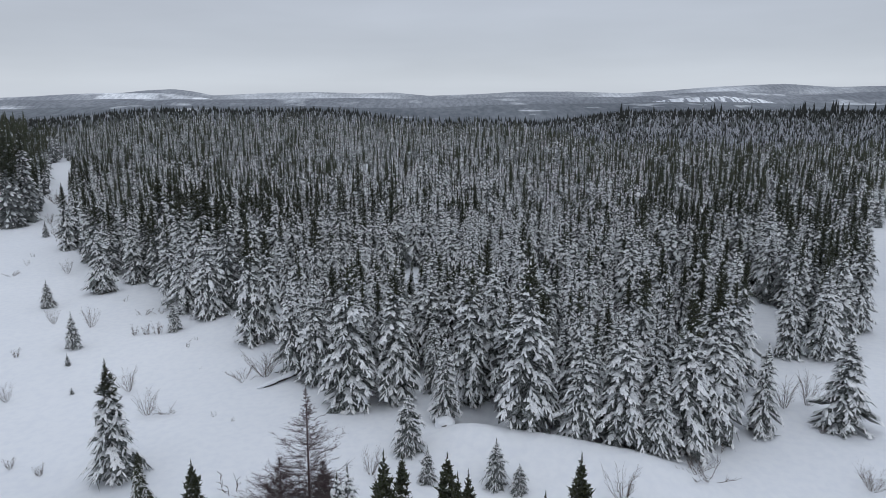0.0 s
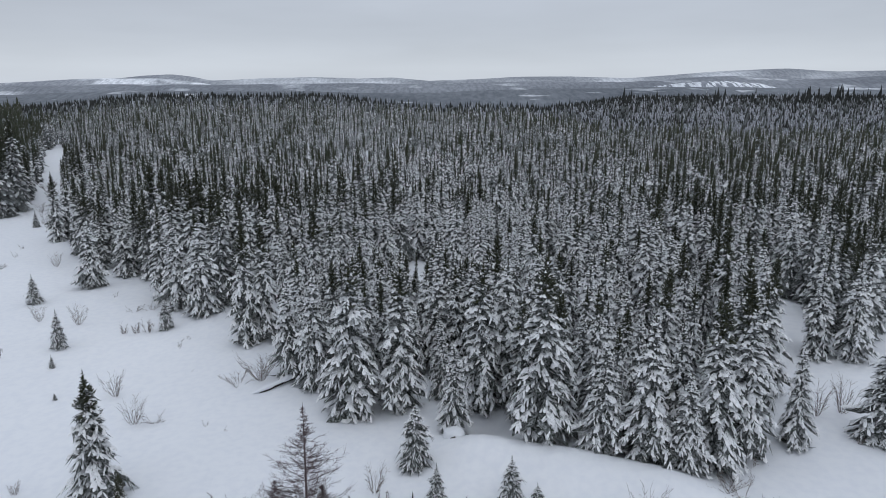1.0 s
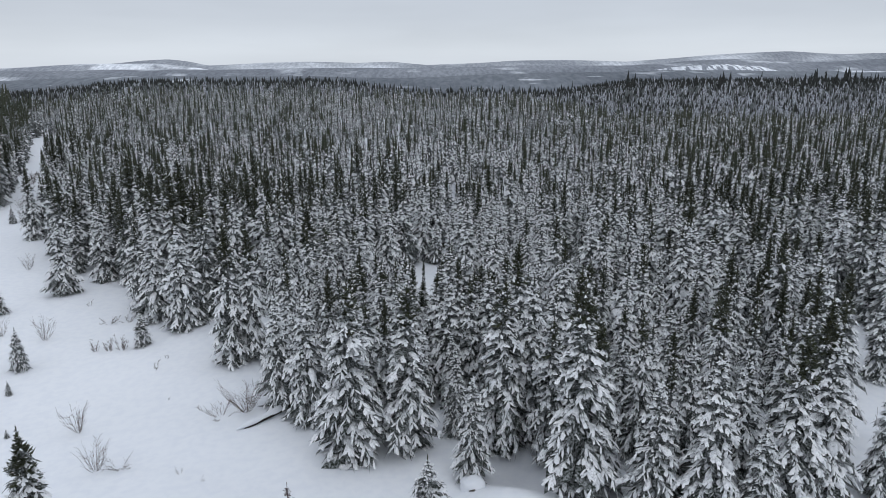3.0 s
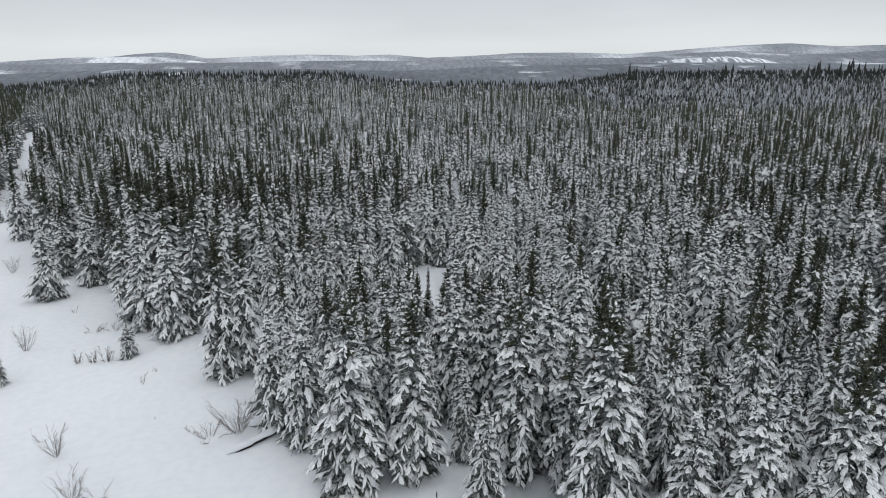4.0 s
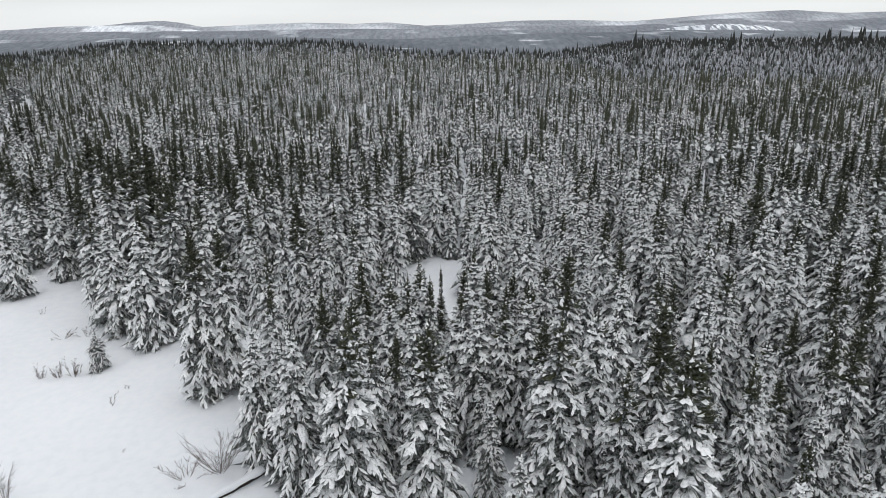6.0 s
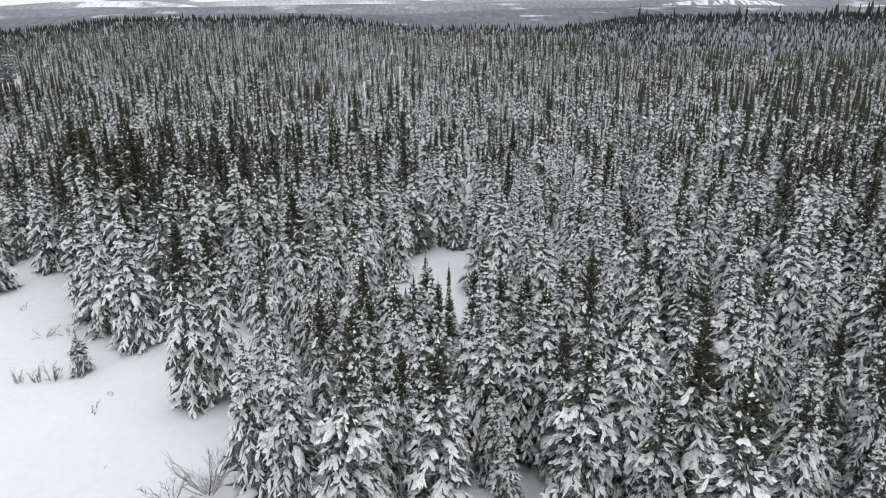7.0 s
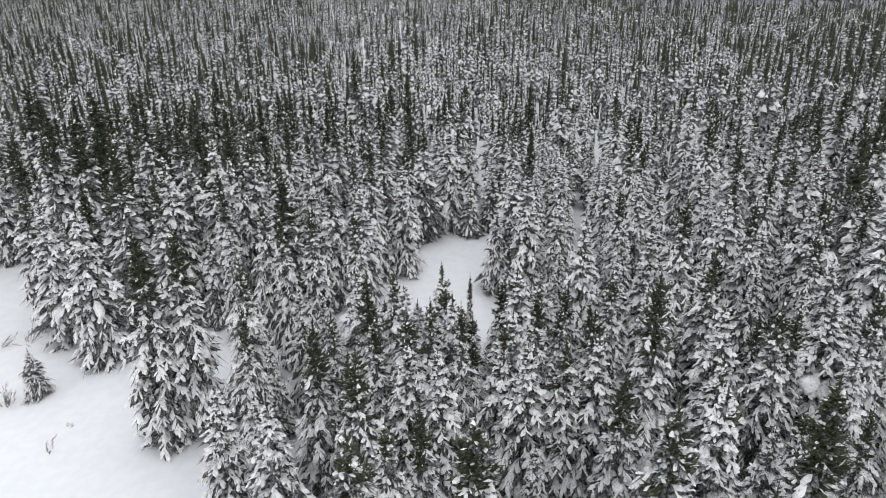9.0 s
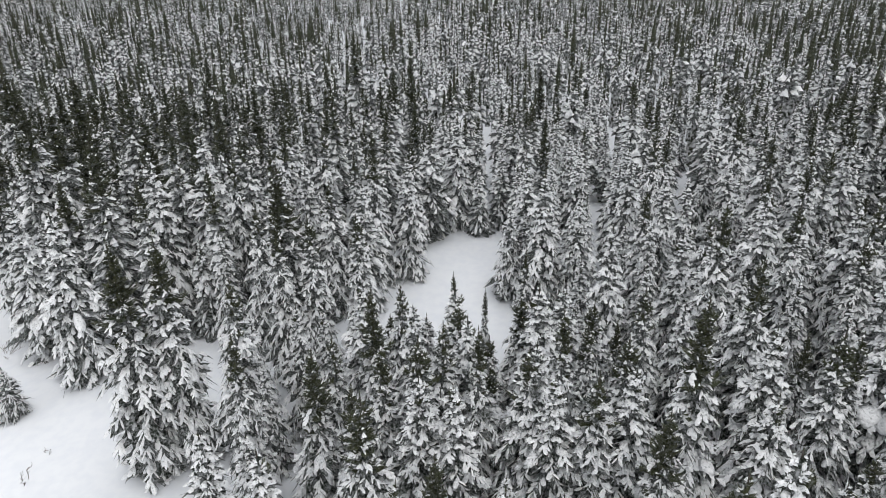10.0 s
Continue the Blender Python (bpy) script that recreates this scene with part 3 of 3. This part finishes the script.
CLEARING = [(-5.1, 64.2), (-3.4, 65.6), (-1.9, 66.9), (-0.1, 66.3), (0.1, 63.2), (-0.6, 60.5), (-1.2, 57.0), (-1.6, 54.8), (-6.8, 54.8), (-7.2, 60.6), (-5.8, 61.4)]


def inside(poly, x, y):
    hit = np.zeros(np.shape(x), bool)
    px, py = poly[-1]
    for qx, qy in poly:
        cross = ((qy > y) != (py > y)) & (x < (px - qx) * (y - qy) / (py - qy + 1e-12) + qx)
        hit ^= cross
        px, py = qx, qy
    return hit


def wooded(x, y):
    ok = inside(MAIN_WOOD, x, y) | inside(WEST_WOOD, x, y)
    ok &= ~inside(CLEARING, x, y)
    ok &= ~((x + 8.2) ** 2 + (y - 57.4) ** 2 < 2.2)
    ok &= ~((x > -7.2) & (x < 0.6) & (y > 44.8) & (y < 57.5))
    lane = 9.6 + (y - 66) * 0.38
    ok &= ~((np.abs(x - lane) < 1.05) & (y > 62) & (y < 82))
    return ok


def scatter(y0, y1, step, reach, seed):
    """Jittered places between two depths, within the spread of bearings that reach gives."""
    r = np.random.RandomState(seed)
    yy = np.arange(y0, y1, step * 0.9)
    out = []
    for k, y in enumerate(yy):
        half = y * reach + 8
        x = np.arange(-half, half, step) + (k % 2) * step / 2
        p = np.stack([x + r.uniform(-0.42, 0.42, len(x)) * step, y + r.uniform(-0.42, 0.42, len(x)) * step], 1)
        out.append(p)
    p = np.concatenate(out)
    return p[wooded(p[:, 0], p[:, 1])]


def bareness(x, y):
    """How many trees have shed the snow of their tops, stand by stand."""
    p = 0.11 + 0.09 * np.sin(x * 0.071 + 1.9 * np.sin(y * 0.043)) * np.sin(y * 0.057 + 0.4)
    p = p + 0.35 * hump(x, y, 18, 46, 5, 9) + 0.20 * hump(x, y, 26, 62, 9, 14) + 0.35 * hump(x, y, -24, 66, 7, 9) + 0.08 * hump(x, y, -15, 72, 12, 10) + 0.30 * hump(x, y, 62, 110, 30, 45) + 0.2 * hump(x, y, -38, 92, 20, 26)
    u = x / np.maximum(y, 60.0)
    p = p + 0.45 * np.exp(-((y - 128 - 8 * np.sin(u * 11)) / 7) ** 2) * smooth(0.34, 0.16, np.abs(u)) + 0.80 * np.exp(-((y - 190 - 10 * np.sin(u * 9)) / 10) ** 2) * smooth(0.0, 0.12, u) + 0.60 * np.exp(-((y - 238) / 16) ** 2) * smooth(0.15, 0.0, np.abs(u)) + 0.55 * np.exp(-((y - 330) / 30) ** 2) * smooth(0.0, -0.1, u) + 0.7 * np.exp(-((y - 430) / 45) ** 2) * smooth(0.1, 0.2, u)
    p = p + 0.80 * smooth(-0.54, -0.60, u) * smooth(330, 200, y) + 0.16 * smooth(-0.1, -0.25, u) * smooth(90, 130, y) - 0.30 * hump(x, y, 4, 58, 13, 14) + 0.14 * smooth(0.28, 0.42, u) * smooth(50, 62, y) * smooth(170, 130, y)
    return np.clip(p, 0.03, 0.92)


def choose(r, x, y):
    c, dark = r.rand(), float(bareness(x, y))
    kind = "dark" if c < dark else "plastered" if c > 0.97 - 0.10 * hump(x, y, 12, 45, 8, 9) else "laden" if c < dark + (1 - dark) * (0.52 + 0.30 * hump(x, y, 7, 57, 9, 13)) else "mixed"
    i = r.randint(len(KINDS[kind]))
    if x < -0.565 * y and r.rand() < 0.85:
        kind, i = "dark", 2
    patch = 0.86 + 0.10 * np.sin(x * 0.13 + 2 * np.sin(y * 0.07)) * np.sin(y * 0.11 + 1)
    patch = patch * (1.4 if x < -0.6 * y else 1.0)
    return kind, i, KINDS[kind][i][0] * patch * (r.uniform(0.62, 1.05) if kind in ("laden", "plastered") else r.uniform(0.80, 1.10))


def far_enough(p, others, gap):
    if not len(others):
        return True
    o = np.asarray(others)
    return ((o[:, 0] - p[0]) ** 2 + (o[:, 1] - p[1]) ** 2).min() > gap * gap


def woodland(name, places, label):
    """Many trees joined: one object of crowns, snow and trunks."""
    gbags = [Bag(), Bag(), Bag(), Bag(), Bag()]
    for kind, i, x, y, hgt, turn, wide, level in places:
        s = hgt / KINDS[kind][i][0]
        c, sn = np.cos(turn) * s * wide, np.sin(turn) * s * wide
        z = ground_at(x, y) - 0.06
        deep = bool(np.all(wooded(x + np.array([-4.0, 4.0, 0.0, 0.0, 2.8, -2.8]), y + np.array([0.0, 0.0, -4.0, 4.0, -2.8, -2.8]))))
        for slot, (v, f) in enumerate(SHAPES[kind, i][level]):
            if deep and len(f) and slot in (0, 1):
                f = f[v[f[:, 0], 2] > (0.22, 0.30, 0.48, 0.56)[level] * KINDS[kind][i][0]]
                used = np.unique(f)
                v, f = v[used], np.searchsorted(used, f)
            if not len(v):
                continue
            w = np.stack([v[:, 0] * c - v[:, 1] * sn + x, v[:, 0] * sn + v[:, 1] * c + y, v[:, 2] * s + z], 1)
            gbags[slot].add(w, f)
    vs, fs, ms, n = [], [], [], 0
    for slot, bag in enumerate(gbags):
        v, f = bag.arrays()
        vs.append(v), fs.append(f + n), ms.append(np.full(len(f), slot))
        n += len(v)
    ob = mesh_object(name, np.concatenate(vs), np.concatenate(fs), [NEEDLES, SNOW, BARK, NEEDLES_DARK, FROSTED], np.concatenate(ms), smooth_faces=np.concatenate(ms) == 1)
    return tagged(ob, label, "forest", kind="stuff")


# near stretch: trees of their own, then the same wood joined
r = np.random.RandomState(21)
single, stand, middle, distant = [], [], [], []
for p in scatter(30, 79, 2.05, 0.68, 5):
    x, y = p
    if not far_enough(p, taken, 1.35):
        continue
    kind, i, hgt = choose(r, x, y)
    row = (kind, i, x, y, hgt, r.uniform(0, 6.28), r.uniform(0.80, 1.05))
    if (y < 56 and -20 < x < 24 or y < 66 and abs(x) < 14) and len(single) < 270:
        single.append(row)
    else:
        stand.append(row + (1,))
# lower trees in front of the clearing
for y, low, high in ((45.2, 6.4, 7.2), (46.6, 6.4, 7.2), (48.0, 6.6, 7.3), (49.3, 6.6, 7.2), (50.4, 6.0, 6.6), (52.4, 3.8, 4.6), (54.2, 2.4, 3.2)):
    for x in np.arange(-7.0, 1.5, 1.2):
        px, py = x + r.uniform(-0.3, 0.3), y + r.uniform(-0.3, 0.3)
        if far_enough((px, py), taken, 1.0):
            kind = "laden" if r.rand() < 0.6 else "mixed"
            gap = abs(px + 2.2) < 0.65
            single.append((kind, r.randint(2), px, py, r.uniform(low, high) * (0.78 if gap else 1.0), r.uniform(0, 6.28), 1.1))
for kind, i, x, y, hgt, turn, wide in single:
    plant(kind, i, x, y, hgt, turn, wide, group="spruces of the near forest")
for x, y in scatter(79, 135, 2.35, 0.68, 6):
    kind, i, hgt = choose(r, x, y)
    hgt *= r.uniform(0.8, 1.15)
    near = y < 84 or (x < -54 and y < 125)
    (stand if near else middle).append((kind, i, x, y, hgt, r.uniform(0, 6.28), r.uniform(0.78, 1.02), 1 if near else 2))
for x, y in scatter(135, 290, 2.9, 0.70, 7):
    kind, i, hgt = choose(r, x, y)
    hgt *= r.uniform(0.75, 1.2)
    distant.append((kind, i, x, y, hgt, r.uniform(0, 6.28), r.uniform(0.9, 1.15), 2 if y < 145 else 3))
woodland("spruce_stand", stand, "dense stand of snow-laden spruce trees with dark tips")
woodland("spruce_forest", middle, "wide spruce forest, snowy crowns with dark pointed tops")
woodland("spruce_forest", distant, "distant spruce forest frosted with snow on a low rise")


def cone_wood(name, p, level, seed, label, tall=1.0):
    """Distant trees: a snowy ragged skirt, a dark spire above it."""
    r = np.random.RandomState(seed)
    n = len(p)
    h = r.uniform(5.0, 10.0, n) * tall
    z0 = land(p[:, 0], p[:, 1]) - 0.1
    sides = 5 if level == 0 else 4
    tiers = ((0.00, 1.10, 0.36, 1), (0.16, 1.05, 0.50, 1), (0.30, 0.90, 0.64, 1), (0.44, 0.72, 0.80, 1), (0.58, 0.52, 0.94, 1), (0.74, 0.28, 1.10, 0)) if level == 0 else ((0.0, 1.4, 0.65, 1), (0.35, 1.1, 0.92, 1), (0.80, 0.4, 1.05, 0))
    vs, fs, ms, base = [], [], [], 0
    spin = r.uniform(0, 6.28, n)
    shed = np.where(r.rand(n) < bareness(p[:, 0], p[:, 1]) * (1 if tall < 1.3 else 9), 1.0, 0.0)
    for lo, rad, hi, slot in tiers:
        a = spin[:, None] + np.arange(sides)[None, :] * 2 * np.pi / sides
        rr = rad * (3.1 if tall > 1.3 else tall) * r.uniform(0.7, 1.25, (n, sides)) * np.where(r.rand(n, sides) < 0.5, 1.2, 0.6 if level == 0 else 0.9)
        ring = np.stack([p[:, 0:1] + rr * np.cos(a), p[:, 1:2] + rr * np.sin(a), z0[:, None] + h[:, None] * (lo + r.uniform(-0.05, 0.05, (n, sides)))], 2)
        tip = np.stack([p[:, 0], p[:, 1], z0 + h * hi], 1)[:, None, :]
        v = np.concatenate([ring, tip], 1).reshape(-1, 3)
        k = np.arange(n)[:, None] * (sides + 1)
        j = np.arange(sides)[None, :]
        f = np.stack([k + j, k + (j + 1) % sides, np.broadcast_to(k + sides, (n, sides))], 2).reshape(-1, 3)
        vs.append(v), fs.append(f + base)
        m = np.full((n, sides), slot)
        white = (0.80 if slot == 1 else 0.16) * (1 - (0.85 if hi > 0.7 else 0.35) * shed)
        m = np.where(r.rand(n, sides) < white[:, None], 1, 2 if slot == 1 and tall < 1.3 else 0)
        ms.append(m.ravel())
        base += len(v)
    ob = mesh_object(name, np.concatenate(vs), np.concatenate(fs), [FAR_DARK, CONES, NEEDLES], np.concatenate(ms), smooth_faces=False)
    return tagged(ob, label, "forest", kind="stuff")


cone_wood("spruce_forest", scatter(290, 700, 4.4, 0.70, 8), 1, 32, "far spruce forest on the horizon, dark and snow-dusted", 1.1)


# taller conifers that stand above the far skyline
rr_ = np.random.RandomState(77)
sky = []
for cx, cy, spread, count in ((120, 400, 14, 10), (165, 430, 16, 12), (205, 420, 10, 12), (232, 430, 16, 16), (268, 440, 18, 14), (60, 420, 6, 3), (90, 430, 12, 6), (300, 430, 20, 14)):
    for k in range(count):
        sky.append((cx + rr_.normal(0, spread), cy + rr_.normal(0, 10)))
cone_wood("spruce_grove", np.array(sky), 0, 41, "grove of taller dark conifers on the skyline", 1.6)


# ---- bare larches ----
def larch(x, y, H, R, seed, label):
    r = np.random.RandomState(seed)
    ob = new("larch_tree")
    wood, limbs = Bag(), Bag()
    bend = r.uniform(-0.25, 0.25, 2)

    def stem(h):
        return np.array([bend[0] * np.sin(h * 2.6), bend[1] * np.sin(h * 3.1), h * H])

    hs = np.linspace(0, 1, 9)
    tube(wood, [stem(h) - np.array([0, 0, 0.3 if h == 0 else 0]) for h in hs], [0.055 * (H / 6) * (1 - h) ** 0.8 + 0.008 for h in hs], 7)
    h = 0.06
    while h < 0.97:
        for k in range(7):
            az = r.uniform(0, 6.28)
            h += r.uniform(-0.004, 0.005)
            L = R * min(1.0, 1.9 * (1 - h)) * (0.15 + 0.85 * smooth(1.0, 0.72, h)) * r.uniform(0.35, 1.15) + 0.04
            d = np.array([np.cos(az), np.sin(az), 0])
            rise = r.uniform(-0.25, 0.5)
            pts = [stem(h) + d * (L * q) + np.array([0, 0, L * (rise * q + 0.22 * q * q - 0.18 * q)]) + r.uniform(-0.07, 0.07, 3) * q for q in (0, 0.35, 0.7, 1.0)]
            tube(limbs, pts, [0.008, 0.006, 0.004, 0.002], 3)
            for m in range(int(40 * (1.12 - h))):
                q = r.uniform(0.15, 1.0)
                seg = min(2, int(q * 3))
                base = pts[seg] + (pts[seg + 1] - pts[seg]) * (q * 3 - seg if seg < 2 else r.rand())
                a2 = az + r.choice([-1, 1]) * r.uniform(0.4, 1.1)
                tl = L * r.uniform(0.08, 0.22) + 0.07
                e = base + np.array([np.cos(a2) * tl, np.sin(a2) * tl, tl * r.uniform(-0.2, 0.8)])
                side = np.array([-np.sin(a2), np.cos(a2), 0.0]) * 0.0065
                limbs.add([base + side, base - side, e], BLADE)
                limbs.add([base + UP * 0.0065, base - UP * 0.0065, e], BLADE)
        h += 0.017 * r.uniform(0.8, 1.2)
    mesh_object("trunk", *wood.arrays(), [LARCH_BARK], parent=ob)
    tagged(mesh_object("crown", *limbs.arrays(), [LARCH_BARK], parent=ob), "fine bare reddish-brown twigs", kind="stuff")
    ob.matrix_basis = pose(x, y, ground_at(x, y))
    return tagged(ob, label, "tree", "bare larches")


larch(-5.7, 26.3, 6.6, 1.6, 51, "leafless larch with fine reddish-brown twigs in snow")
larch(-7.0, 26.4, 3.3, 1.6, 52, "shorter leafless larch leaning beside a taller one")
larch(-5.2, 26.3, 3.3, 0.9, 53, "slim leafless larch sapling with upright brown shoots")


# ---- leafless shrubs ----
def shrub_kind(seed, stems, H, spread, fork, arch=0.0):
    r = np.random.RandomState(seed)
    ob = new("shrub")
    for k in range(stems):
        bag = Bag()
        az = r.uniform(0, 6.28)
        out = spread * r.uniform(0.3, 1.0)
        hh = H * r.uniform(0.6, 1.0)
        d = np.array([np.cos(az), np.sin(az), 0])
        b0 = d * 0.08 * r.rand()
        qs = np.linspace(0, 1, 5)
        pts = [b0 + d * (out * q ** 0.8) + np.array([0, 0, -0.12 + hh * (q ** 1.15 - arch * q * q)]) + r.uniform(-0.09, 0.09, 3) * q for q in qs]
        tube(bag, pts, [0.009, 0.008, 0.007, 0.005, 0.003], 4)
        for m in range(fork + 4):
            i = r.randint(1, 4)
            base = pts[i] + (pts[i + 1] - pts[i]) * r.rand()
            a2 = az + r.uniform(-1.3, 1.3)
            tl = hh * r.uniform(0.15, 0.42)
            e = base + np.array([np.cos(a2) * tl * 0.6, np.sin(a2) * tl * 0.6, tl * r.uniform(0.2, 0.9)])
            tube(bag, [base, (base + e) / 2 + r.uniform(-0.03, 0.03, 3), e], [0.005, 0.005, 0.003], 3)
        mesh_object("stem", *bag.arrays(), [TWIG], parent=ob)
    return ob


SHRUBS = {
    "willow": (shrub_kind(61, 13, 1.7, 0.85, 7), "leafless brown willow shrub poking through deep snow"),
    "dense": (shrub_kind(62, 26, 2.1, 1.3, 9, 0.25), "dense leafless shrub of arching twigs in snow"),
    "sprig": (shrub_kind(63, 3, 0.55, 0.30, 2), "few thin brown twigs poking out of snow"),
    "fan": (shrub_kind(64, 9, 1.0, 1.2, 7, 0.45), "sprawling bare branches half sunk in snow"),
    "tuft": (shrub_kind(65, 11, 0.75, 0.35, 3), "low tuft of frosted twigs in the snow"),
}
USED = set()


def shrub(kind, x, y, size, turn):
    ob, label = SHRUBS[kind]
    m = Matrix.LocRotScale((x, y, ground_at(x, y)), Euler((0, 0, turn)), (size, size, size))
    if kind in USED:
        ob = copy_thing(ob, Matrix())
    USED.add(kind)
    ob.matrix_basis = m
    tagged(ob, label, "shrub", "bare shrubs in the snow")


BUSHES = [
    ("willow", -20.5, 41.8, 1.0), ("willow", -17.6, 37.7, 0.95), ("fan", -16.6, 38.0, 0.9), ("dense", -11.9, 43.0, 1.0), ("fan", -13.2, 42.6, 1.25), ("tuft", -24.6, 51.9, 1.1),
    ("tuft", -23.6, 52.0, 1.2), ("tuft", -22.8, 52.1, 1.5), ("fan", -26.1, 57.2, 0.9), ("fan", -24.8, 57.4, 0.8), ("sprig", -19.4, 49.0, 1.6), ("willow", 20.6, 38.4, 1.25),
    ("willow", 22.1, 38.6, 1.2), ("fan", 13.1, 30.4, 1.4), ("fan", 12.4, 30.6, 1.1), ("tuft", 21.1, 35.1, 0.7), ("dense", 20.9, 30.1, 0.65), ("sprig", 14.8, 33.5, 1.7),
    ("willow", 8.3, 28.4, 1.1), ("dense", -70.7, 124.1, 1.4), ("willow", -40.5, 71.5, 0.9),
]
TWIGS = [
    ("sprig", -47.0, 75.5, 1.8), ("fan", -45.7, 70.2, 1.0), ("willow", -27.4, 40.0, 0.8), ("tuft", -22.2, 32.0, 0.9), ("tuft", -20.2, 31.2, 0.9), ("tuft", -31.3, 47.5, 1.0),
    ("willow", -3.6, 30.9, 0.8), ("sprig", -3.1, 30.6, 1.6), ("sprig", -9.8, 28.7, 2.6), ("sprig", -24.0, 41.2, 0.7), ("sprig", -13.4, 37.2, 0.9), ("sprig", -12.2, 36.6, 0.7),
    ("sprig", -29.4, 60.7, 1.4), ("willow", -32.6, 54.8, 0.8), ("willow", -29.2, 54.1, 1.0), ("sprig", -19.1, 50.5, 0.9), ("sprig", -55.5, 96.0, 2.2), ("willow", -53.0, 92.0, 1.2), ("sprig", -17.0, 45.0, 0.5),
    ("fan", -9.0, 28.5, 0.6), ("sprig", -49.0, 80.0, 1.6), ("willow", -60.0, 103.0, 1.0),
]
for kind, x, y, size in BUSHES + TWIGS:
    shrub(kind, x, y, size, rng.uniform(0, 6.28))


# ---- fallen trunk with its ridge of snow, and a buried stump ----
def fallen_log():
    ob = new("fallen_log")
    r = np.random.RandomState(9)
    a, b = np.array([-11.5, 41.2]), np.array([-9.5, 42.9])
    side = np.array([-0.65, 0.76])
    pts, cap = [], []
    for q in np.linspace(0, 1, 9):
        p = a + (b - a) * q
        z = ground_at(*p) + 0.26 * q
        pts.append((p[0] + r.uniform(-0.03, 0.03), p[1] + r.uniform(-0.03, 0.03), z + 0.02 + r.uniform(-0.02, 0.03)))
        back = p + side * 0.13 - (b - a) * 0.16 * (1 - q)
        cap.append((back[0], back[1], ground_at(*back) + 0.26 * q + 0.06 + 0.03 * math.sin(q * 9)))
    wood, snow = Bag(), Bag()
    tube(wood, pts, [0.02, 0.05, 0.06, 0.085, 0.075, 0.10, 0.09, 0.12, 0.10], 8)
    tube(snow, cap, [0.04, 0.13, 0.17, 0.19, 0.21, 0.20, 0.22, 0.20, 0.10], 10)
    mesh_object("trunk", *wood.arrays(), [LOG_BARK], parent=ob)
    for q, dx, dy, up in ((3, 0.22, -0.10, 0.16), (5, 0.10, -0.25, 0.05), (7, 0.25, -0.05, 0.30)):
        p = np.array(pts[q])
        stub = Bag()
        tube(stub, [p, p + (dx * 0.5, dy * 0.5, up * 0.6), p + (dx, dy, up)], [0.03, 0.02, 0.006], 5)
        mesh_object("branch_stub", *stub.arrays(), [LOG_BARK], parent=ob)
    tagged(mesh_object("snow_load", *snow.arrays(), [SNOW_GROUND], parent=ob), "smooth white ridge of snow")
    tagged(ob, "dark fallen trunk with snow lying along it", "log")


def lump(name, x, y, size, label, seed, dark):
    ob = new(name)
    r = np.random.RandomState(seed)
    bm = bmesh.new()
    bmesh.ops.create_icosphere(bm, subdivisions=3, radius=1.0)
    for v in bm.verts:
        k = 1 + 0.22 * noise.noise(v.co * 1.7 + Vector((seed, 0, 0)))
        v.co = Vector((v.co.x * size * k, v.co.y * size * 0.9 * k, v.co.z * size * 0.62 * k))
    me = bpy.data.meshes.new("snow_cap")
    bm.to_mesh(me)
    bm.free()
    me.materials.append(SNOW_GROUND)
    me.polygons.foreach_set("use_smooth", np.full(len(me.polygons), True))
    cap = new("snow_cap", me)
    cap.parent = ob
    if dark:
        wood = Bag()
        tube(wood, [(-0.16, -size * 0.86, 0.06), (0.04, -size * 0.98, 0.12), (0.26, -size * 0.90, 0.07)], [0.05, 0.09, 0.05], 6)
        mesh_object("stump", *wood.arrays(), [BARK], parent=ob)
    ob.matrix_basis = pose(x, y, ground_at(x, y) + size * 0.12)
    return tagged(ob, label, "snow mound")


fallen_log()
lump("snowy_stump", 0.1, 35.7, 0.62, "rounded snow cap over a dark stump", 3, True)
lump("snow_mound", -8.4, 43.0, 0.55, "smooth rounded lump of drifted snow beside trees", 4, False)
lump("snow_mound", 3.2, 65.8, 0.7, "smooth rounded lump of drifted snow beside trees", 5, False)
